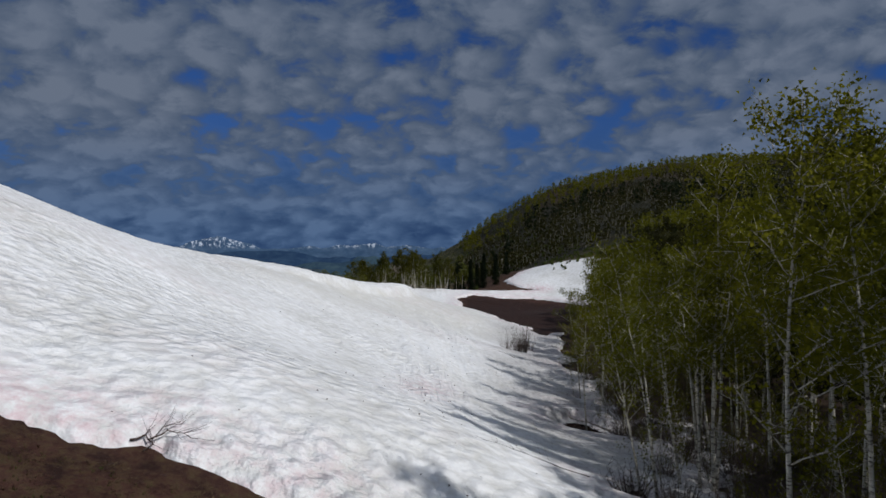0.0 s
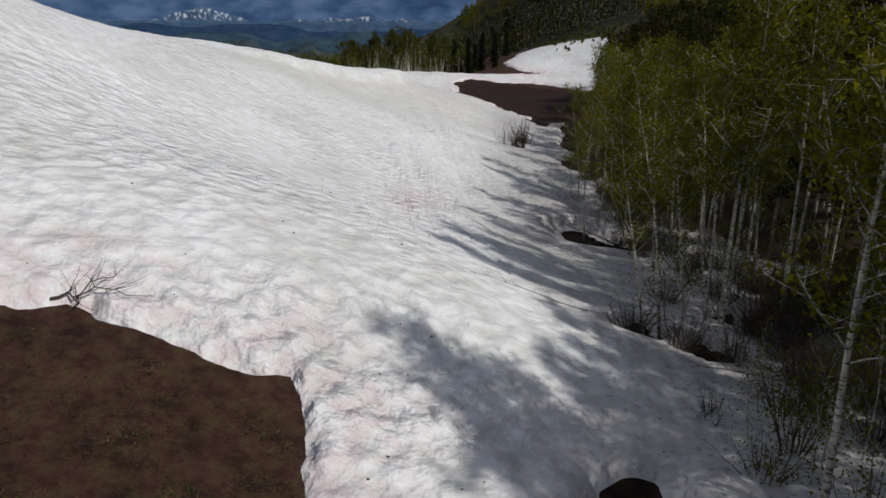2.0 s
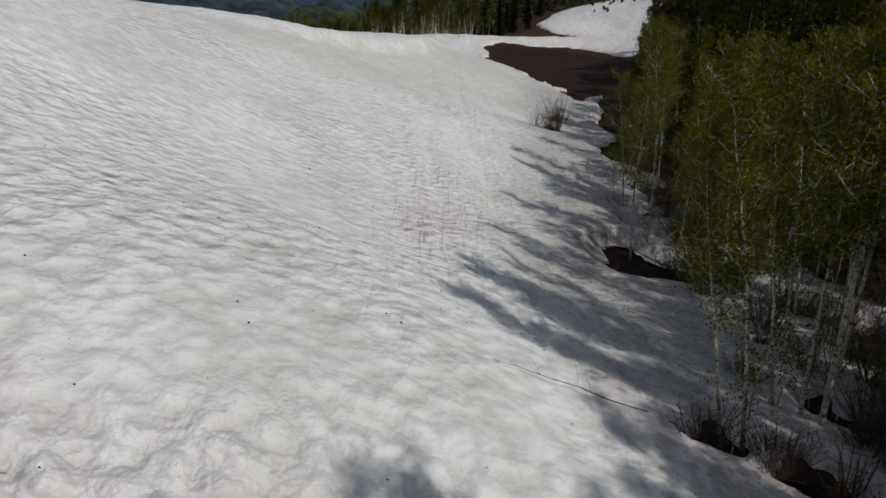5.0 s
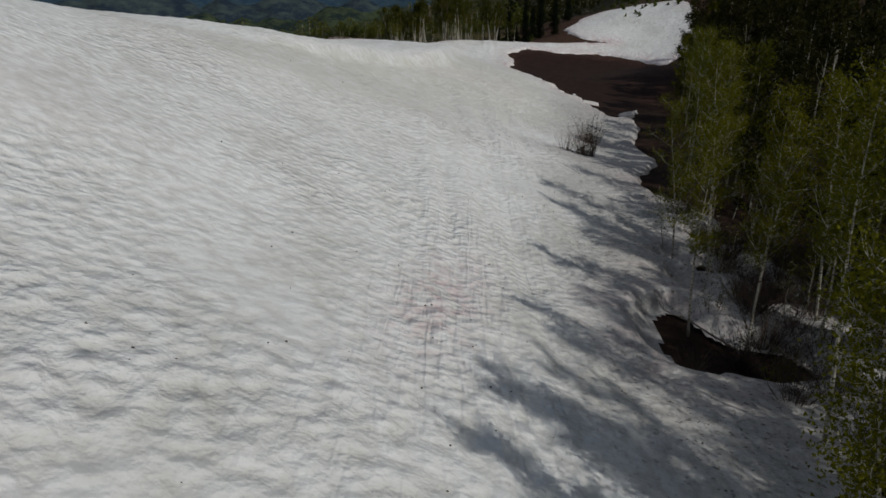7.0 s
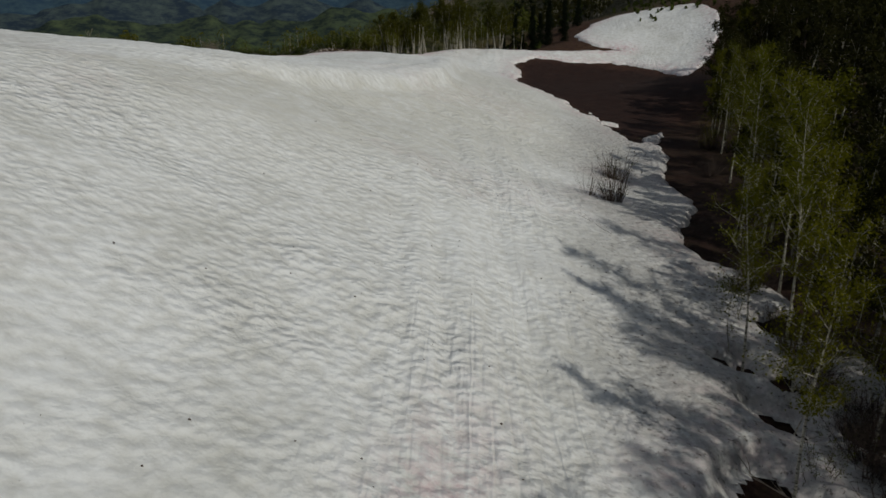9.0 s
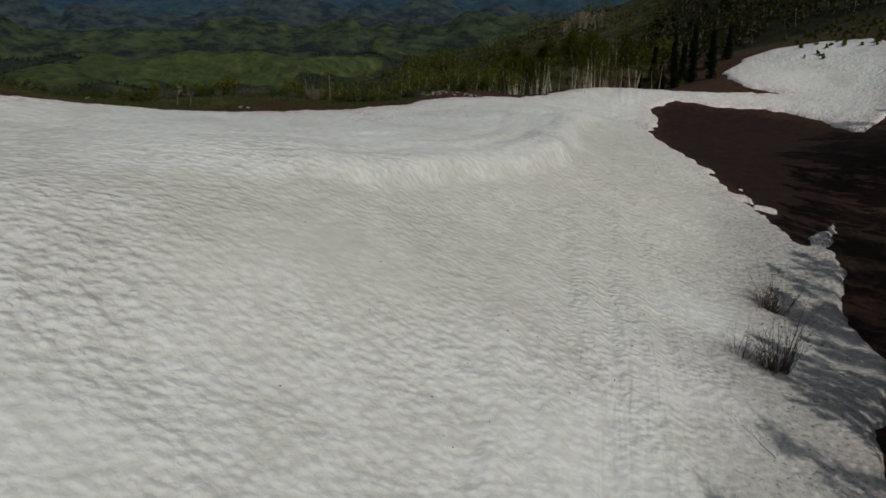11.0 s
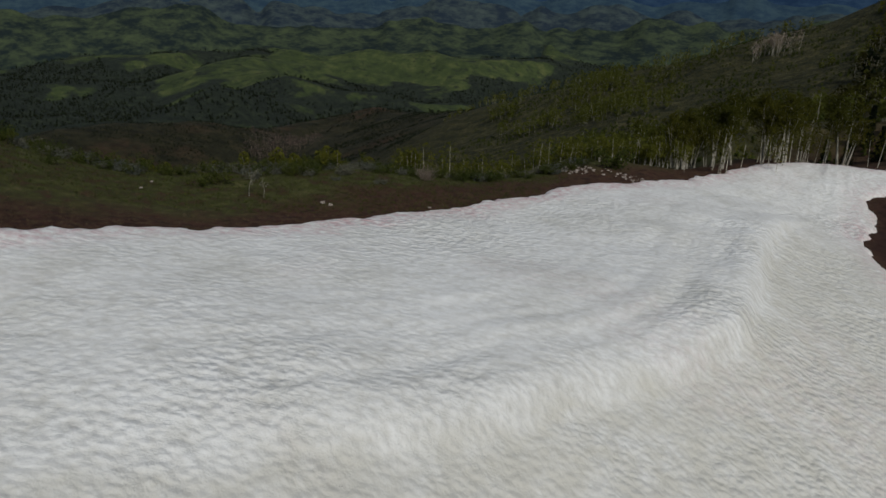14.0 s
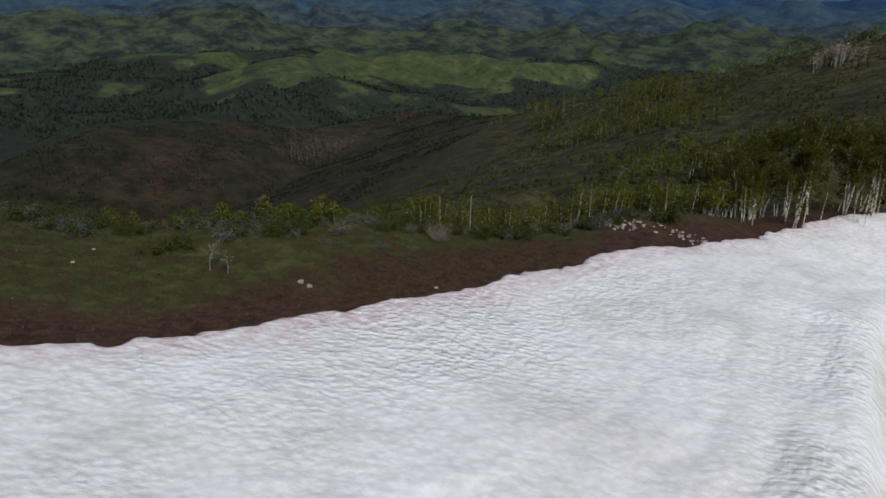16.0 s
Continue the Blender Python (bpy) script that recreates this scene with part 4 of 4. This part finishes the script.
hill = [p for p in spots_in(1, 6500, -8, 330, 175, 520, 60.0, -0.95, 101) if p[0] > -3 + 0.06 * (p[1] - 175)]
woods("hillside_woods", "aspen woods on the hillside, leaves coloured dark for cloud shade", [p for p in hill if p[1] < 330], (3.4, 5.4), 32, 0.30, WOODS, 0.15)
woods("crest_woods", "leafing aspen woods along the crest of the hill", [p for p in hill if p[1] >= 330], (3.0, 4.6), 34, 0.30, LEAF, 0.12, TWIG)
woods("hillside_firs", "dark conifers on the lower hillside", spots_in(2, 160, 5, 200, 165, 320, 50.0, 0.1, 102), (5, 8), 40, 0.5, CONIFER, 0.08, TWIG, True)
woods("slope_scrub", "young aspens scattered on the open slope", [p for p in spots_in(3, 750, -150, 8, 150, 430, 30.0, 0.12, 103) if p[0] + 0.35 * (p[1] - 260) > -75], (2.5, 5.0), 40, 0.26, FRESH, 0.2)
woods("slope_grove", "dense young aspen grove low on the slope", [p for p in spots_in(13, 260, -150, -62, 300, 400, 24.0, -0.1, 113) if abs(p[0] + 105 + 0.5 * (p[1] - 350)) < 34], (4.5, 8.0), 60, 0.34, FRESH, 0.2)
woods("crest_row", "row of aspens along the crest of the slope", [(-200 + 190 * t + RNG.gauss(0, 2), 420 - 20 * t + RNG.gauss(0, 7)) for t in (RNG.random() for _ in range(120))], (3.5, 6.5), 40, 0.3, FRESH, 0.3)
woods("gully_grove", "grey leafless aspens in a gully of the spur", [(-452 + RNG.gauss(0, 9) + 12 * t, 575 - 70 * t + RNG.gauss(0, 7)) for t in (RNG.uniform(-0.6, 1.0) for _ in range(150))], (7, 12), 18, 0.5, TWIG, 0.3, DEADWOOD)
woods("slope_brush", "low sage and brush dotted over the open slope", spots_in(5, 4200, -150, 40, 138, 420, 14.0, -0.1, 105), (0.4, 1.0), 9, 0.3, SHRUB, 0.05, TWIG)
woods("spur_brush", "dark brush dotted over the spur", [p for p in spots_in(15, 9000, -540, -190, 250, 760, 30.0, -0.2, 115)], (0.5, 1.5), 6, 0.45, CANOPY, 0.05, TWIG)
valley_spots = np.array(spots_in(16, 44000, -2300, -60, 700, 2500, 90.0, -0.6, 116))
valley_spots = valley_spots[meadow_cover(valley_spots[:, 0], valley_spots[:, 1]) < 0.52]
woods("valley_woods", "dark woods on the hills of the far valley", valley_spots[:17000].tolist(), (3.5, 7.5), 6, 1.5, CANOPY, 0.1, TWIG)
for name, first, last, count, tall in (("brow_grove", 0, 4, 120, (1.0, 2.0)), ("ridge_grove", 4, 9, 260, (1.8, 3.3)), ("saddle_grove", 9, 12.9, 45, (2.8, 4.8))):
    woods(name, "row of short aspens in fresh leaf below the brow", [brow_spot(RNG, first, last, 2.0)[:2] for _ in range(count)], tall, 150, 0.075, RIDGE if first > 8 else FRESH, 0.36, stem=0.013)
woods("upper_grove", "grove of pale-stemmed aspens rising past the saddle", [(-25 + 30 * t + RNG.gauss(0, 3), 148 + 75 * t * t + RNG.gauss(0, 4)) for t in (RNG.random() for _ in range(130))], (2.6, 4.4), 170, 0.13, RIDGE, 0.36, stem=0.008)
# filler trees, mostly unseen, added to darken the background of the stand
woods("deep_stand", "mostly unseen aspen woods added past the stand, leaves coloured dark", [(p[0], p[1]) for p in spots_in(6, 260, 27, 62, -25, 108, 40.0, -0.9, 106)], (8, 11), 60, 0.4, WOODS, 0.15, TWIG)
woods("right_grove", "aspens behind the farther snowfield", [(42 + 14 * RNG.random() + RNG.gauss(0, 2), 118 + 50 * RNG.random()) for _ in range(60)], (4.5, 7), 90, 0.22, LEAF, 0.3)
woods("spur_grove", "leafless grey grove on the spur", [(-166 + RNG.gauss(0, 6), 216 + RNG.gauss(0, 8)) for _ in range(60)], (2.5, 4.5), 16, 0.14, TWIG, 0.35, TWIG)
woods("bare_grove", "grove of pale bare aspens on the slope", [(-24 + 6 * math.cos(k * 2.4) * (k % 7) / 4, 357 + 7 * math.sin(k * 2.4) * (k % 7) / 4) for k in range(44)], (5.5, 8.5), 40, 0.2, DEADWOOD, 0.45)


# ---- undergrowth and small things ----
def snow_top(x, y):
    z, e = snow_level(np.array([float(x)]), np.array([float(y)]))
    return max(float(z[0]), level(x, y))


def put(thing, x, y, turn=0.0, scale=1.0, tilt=(0.0, 0.0)):
    """Moves a thing itself to its place on the ground."""
    thing.matrix_basis = pose(x, y, level(x, y) - 0.05, tilt[0], tilt[1], turn) @ Matrix.Scale(scale, 4)
    return thing


bare_kinds = [shrub(51, 1.7, 1.7, 44, 0, 0, None, "bare_bush", "leafless dark bush at the edge of the snow"),
              shrub(52, 1.3, 1.2, 26, 60, 0.05, SHRUB, "bare_bush", "low reddish bush just coming into leaf"),
              shrub(60, 1.9, 2.7, 22, 110, 0.06, SHRUB, "bare_bush", "tall sparse bush standing out of the snow")]
leafy_kinds = [shrub(53, 1.5, 1.6, 26, 620, 0.055, LEAF, "leafy_bush", "young leafy bush under the aspens"),
               shrub(54, 1.2, 2.4, 18, 560, 0.055, LEAF, "leafy_bush", "tall thin leafy bush under the aspens")]
for x, y, k, s in ((6.9, 60.6, 2, 1.25), (6.4, 60.2, 2, 0.8), (5.4, 60.6, 2, 0.75), (6.5, 60.5, 0, 0.8), (8.2, 68.6, 2, 1.1), (7.6, 68.2, 2, 0.75), (7.9, 68.3, 0, 0.75), (5.9, 22.0, 1, 1.1), (6.9, 21.2, 1, 0.8), (6.9, 34.2, 1, 0.8), (9.0, 31.8, 0, 0.8), (10.2, 50.4, 1, 1.0), (6.3, 17.0, 1, 0.7), (7.4, 21.6, 0, 0.8), (8.2, 20.4, 1, 1.1), (9.4, 19.2, 0, 0.9), (9.9, 21.2, 1, 1.2), (10.6, 18.6, 1, 1.2), (9.0, 17.4, 1, 1.0), (10.0, 26.0, 1, 1.2), (8.0, 25.4, 0, 0.7), (8.8, 35.2, 0, 0.9), (10.0, 38.6, 1, 1.1)):
    stand(bare_kinds[k], x, y, RNG.uniform(0, 360), s)
for x, y, k, s in ((6.6, 14.9, 0, 0.8), (7.6, 15.9, 1, 1.0), (8.2, 17.6, 0, 0.9), (7.2, 12.6, 1, 0.9), (9.4, 33.6, 0, 0.9), (8.8, 38.6, 1, 0.7), (10.6, 45.4, 0, 1.0)):
    stand(leafy_kinds[k], x, y, RNG.uniform(0, 360), s)
for k in range(125):
    y = RNG.uniform(8, 80) if k > 40 else RNG.uniform(11, 27)
    x = 8.9 + 0.06 * y + (1.0 if y > 46 else 0) + (8 if k > 40 else 4) * RNG.random()
    stand(RNG.choice(bare_kinds[:2] + leafy_kinds + leafy_kinds), x, y, RNG.uniform(0, 360), RNG.uniform(0.7, 1.25))
for k in range(110):
    y = RNG.uniform(16, 54)
    x = 8.2 + 0.05 * y + 7 * RNG.random() ** 1.3
    stand(RNG.choice(bare_kinds[:2]), x, y, RNG.uniform(0, 360), RNG.uniform(0.6, 1.15))
sapling_kinds = [aspen(s, 3.4, 240, 0.065, 0.14, 0.30, 0.75, 1.4, 1, "thin young aspen with few leaves at the snow edge") for s in (81, 82, 83)]
SAPLINGS = [(6.8, 13.4), (7.3, 14.6), (7.9, 15.2), (8.4, 16.6), (6.9, 16.2), (7.6, 17.4), (8.9, 15.6), (6.3, 21.6), (7.1, 22.8), (7.7, 23.2), (9.4, 24.6), (9.0, 40.9), (8.4, 44.9), (9.3, 47.2), (10.4, 50.8)]
SAPLINGS += [(8.8 + 0.05 * y + 6 * RNG.random(), y) for y in (RNG.uniform(14, 62) for _ in range(55))]
for x, y in SAPLINGS:
    tagged(stand(RNG.choice(sapling_kinds), x, y, RNG.uniform(0, 360), RNG.uniform(0.6, 1.15), (RNG.uniform(-9, 9), RNG.uniform(-9, 9))), group="young aspens at the snow edge")

# the grassy brow past the snow
sage = shrub(55, 1.0, 0.55, 9, 560, 0.07, SAGE, "sagebrush", "low silvery sagebrush on the grassy brow")
green = shrub(56, 1.2, 0.8, 9, 620, 0.08, SHRUB, "green_bush", "rounded green bush on the grassy brow")
for k in range(300):
    t = RNG.random()
    x = -66 + 46 * t
    q = RNG.gauss(3.6, 1.3) + (RNG.uniform(-6, 0) if k % 6 == 0 else 0)
    y = 95 + (q + 0.76 * (x + 25)) / 0.65
    if float(inside(np.array([x]), np.array([y]), SNOW_EDGE)[0]) < -5 and math.hypot(x + 32.2, y - 79.0) > 2.2:
        tagged(stand(sage if RNG.random() < 0.55 else green, x, y, RNG.uniform(0, 360), RNG.uniform(0.6, 1.35)), group="brush along the brow")
stand(green, -17.8, 107.8, 40, 2.3)
put(shrub(57, 1.5, 1.3, 54, 0, 0, None, "dead_brush", "fan of dead grey brush beside the grass", twig=DEADWOOD), -27.7, 92.5, 10, 1.0)
crooked = aspen(58, 2.7, 60, 0.1, 0.25, 0.45, 2.0, 1.8, 2, "small crooked aspen with white forked trunk")
stand(crooked, -32.4, 78.9, 20, 0.62, (0, 14))
stand(crooked, -31.6, 79.3, 150, 0.5, (22, 18))


def rock(seed, size, label="pale weathered stone on the bare soil"):
    bm = bmesh.new()
    bmesh.ops.create_icosphere(bm, subdivisions=3, radius=size)
    for v in bm.verts:
        p = v.co.normalized()
        v.co *= 0.75 + 0.55 * noise.noise(p * 1.6 + Vector((seed * 3.1, 0, 0))) + 0.12 * noise.noise(p * 5 + Vector((0, seed, 0)))
        v.co.z *= 0.6
    me = bpy.data.meshes.new("stone")
    bm.to_mesh(me)
    bm.free()
    me.materials.append(STONE)
    return tagged(new("stone", me), label, "stone")


stones = [rock(k, 0.34) for k in range(4)]
spread = [(-28.4, 81.0, 0.6), (-27.7, 80.8, 0.5), (-36.5, 74.5, 0.35), (-38, 76.5, 0.3), (-23.5, 85.6, 0.4)]
spread += [(-20.2 + RNG.gauss(0, 1.0), 105.3 + RNG.gauss(0, 0.9), RNG.uniform(0.12, 0.55)) for _ in range(42)]
spread += [(-15.6 + RNG.gauss(0, 1.3), 105.6 + RNG.gauss(0, 0.7), RNG.uniform(0.12, 0.55)) for _ in range(42)]
for x, y, s in spread:
    tagged(copy_thing(RNG.choice(stones), pose(x, y, level(x, y) + 0.04, 0, 0, RNG.uniform(0, 360)) @ Matrix.Scale(s, 4)), group="pale stones on the brow")


def fallen(seed, a, b, thick, mat, label, lift=0.05):
    """A fallen branch that lies from a to b over the ground, with side twigs."""
    rng = random.Random(seed)
    branch = tagged(new("fallen_branch"), label, "branch")
    branch.location = (a[0], a[1], snow_top(*a) + lift)
    origin = Vector(branch.location)
    path = []
    for i in range(9):
        t = i / 8
        x, y = a[0] + (b[0] - a[0]) * t + rng.gauss(0, 0.05), a[1] + (b[1] - a[1]) * t + rng.gauss(0, 0.05)
        path.append(Vector((x, y, snow_top(x, y) + lift + 0.12 * math.sin(3 * t))) - origin)
    stem = Shape()
    stem.tube(path, [thick * (1 - 0.8 * i / 8) for i in range(9)], 6)
    part("stem", stem.mesh("branch_stem", mat, True), branch)
    for i in range(2, 9):
        for _ in range(2):
            twig = Shape()
            side = spur(rng, path[i], (path[i] - path[i - 1]).normalized() + Vector((rng.uniform(-1, 1), rng.uniform(-1, 1), rng.uniform(0, 0.5))), rng.uniform(0.25, 0.7), 0.2, 3)
            twig.tube(side, [thick * 0.3, thick * 0.2, thick * 0.15, thick * 0.08], 4)
            part("twig", twig.mesh("branch_twig", mat, True), branch)
    return branch


fallen(61, (9.0, 35.4), (7.0, 38.4), 0.05, DEADWOOD, "pale dead branch fallen over the hollow", 0.25)
fallen(62, (4.6, 22.2), (1.4, 22.1), 0.016, TWIG, "thin dark branch lying on the snow")
fallen(63, (10.9, 32.8), (10.2, 36.4), 0.06, DEADWOOD, "pale dead branch leaning in the undergrowth", 0.3)
fallen(64, (9.6, 18.6), (6.8, 19.2), 0.04, DEADWOOD, "grey dead branch under the trees", 0.15)
fallen(65, (5.6, 53.6), (4.2, 55.4), 0.014, TWIG, "thin broken twig lying on the snow")
fallen(66, (-7.0, 15.6), (-5.7, 16.0), 0.03, TWIG, "dark dead twig lying at the melting snow edge", 0.1)
fallen(67, (-6.7, 15.5), (-6.0, 16.4), 0.02, TWIG, "thin dark twig lying at the melting snow edge", 0.06)


def scatter(name, label, category, count, place, mat, size, tall, seed):
    """Small loose bits or blades, far too many to count, in one mesh."""
    rng = random.Random(seed)
    sh = Shape()
    spots = np.array([place(rng) for _ in range(count)])
    heights = soil_level(spots[:, 0], spots[:, 1])
    if tall == 0:
        heights = np.maximum(heights, snow_level(spots[:, 0], spots[:, 1])[0])
    for (x, y), z in zip(spots.tolist(), heights.tolist()):
        if tall == 0:
            s = size * rng.uniform(0.5, 1.5)
            n = len(sh.v)
            c = Vector((x, y, z + s * 0.3))
            sh.v += [c + Vector((s, 0, 0)), c + Vector((0, s * 0.7, 0)), c + Vector((-s * 0.8, 0, 0)), c + Vector((0, -s * 0.6, 0)), c + Vector((0, 0, s * 0.7)), c - Vector((0, 0, s))]
            sh.f += [(n, n + 1, n + 4), (n + 1, n + 2, n + 4), (n + 2, n + 3, n + 4), (n + 3, n, n + 4), (n + 1, n, n + 5), (n + 2, n + 1, n + 5), (n + 3, n + 2, n + 5), (n, n + 3, n + 5)]
        else:
            for _ in range(5):
                a, n = rng.uniform(0, 6.283), len(sh.v)
                d = Vector((math.cos(a), math.sin(a), 0))
                f = Vector((x, y, z - 0.02)) + d * rng.uniform(0, size)
                w = Vector((-d.y, d.x, 0)) * 0.012
                sh.v += [f - w, f + w, f + d * size * rng.uniform(0.3, 1.2) + Vector((0, 0, tall * rng.uniform(0.5, 1.2)))]
                sh.f.append((n, n + 1, n + 2))
    return tagged(new(name, sh.mesh(name, mat)), label, category, kind="stuff")


scatter("litter", "dark crumbs of bark and leaves on the snow", "litter", 200, lambda g: (g.gauss(0, 4.5) - 1 + 3 * g.random(), g.uniform(13, 62)), TWIG, 0.028, 0, 71)
scatter("dead_grass", "matted dead grass on the thawed soil", "grass", 5500, lambda g: (g.uniform(-13, -1.2), g.uniform(5, 15)), STRAW, 0.11, 0.045, 74)
scatter("dry_grass", "short dry and green grass on the thawed soil", "grass", 2500, lambda g: (g.uniform(-12, -2.4), g.uniform(4, 14.6)), SHRUB, 0.05, 0.07, 72)


def soil_place(g):
    x = g.uniform(-45, -15)
    return x, 95 + (g.uniform(-16, -3) + 0.76 * (x + 25)) / 0.65


def brow_place(g):
    x = g.uniform(-60, -20)
    return x, 95 + (g.uniform(-9, 4) + 0.76 * (x + 25)) / 0.65


scatter("soil_grass", "dry grass and dead stems on the thawed soil of the brow", "grass", 5000, soil_place, STRAW, 0.14, 0.07, 75)
scatter("brow_grass", "green spring grass on the brow", "grass", 12000, brow_place, SHRUB, 0.16, 0.15, 73)
for kind in (*bare_kinds, *leafy_kinds, *sapling_kinds, sage, green, crooked, *stones):
    drop(kind)
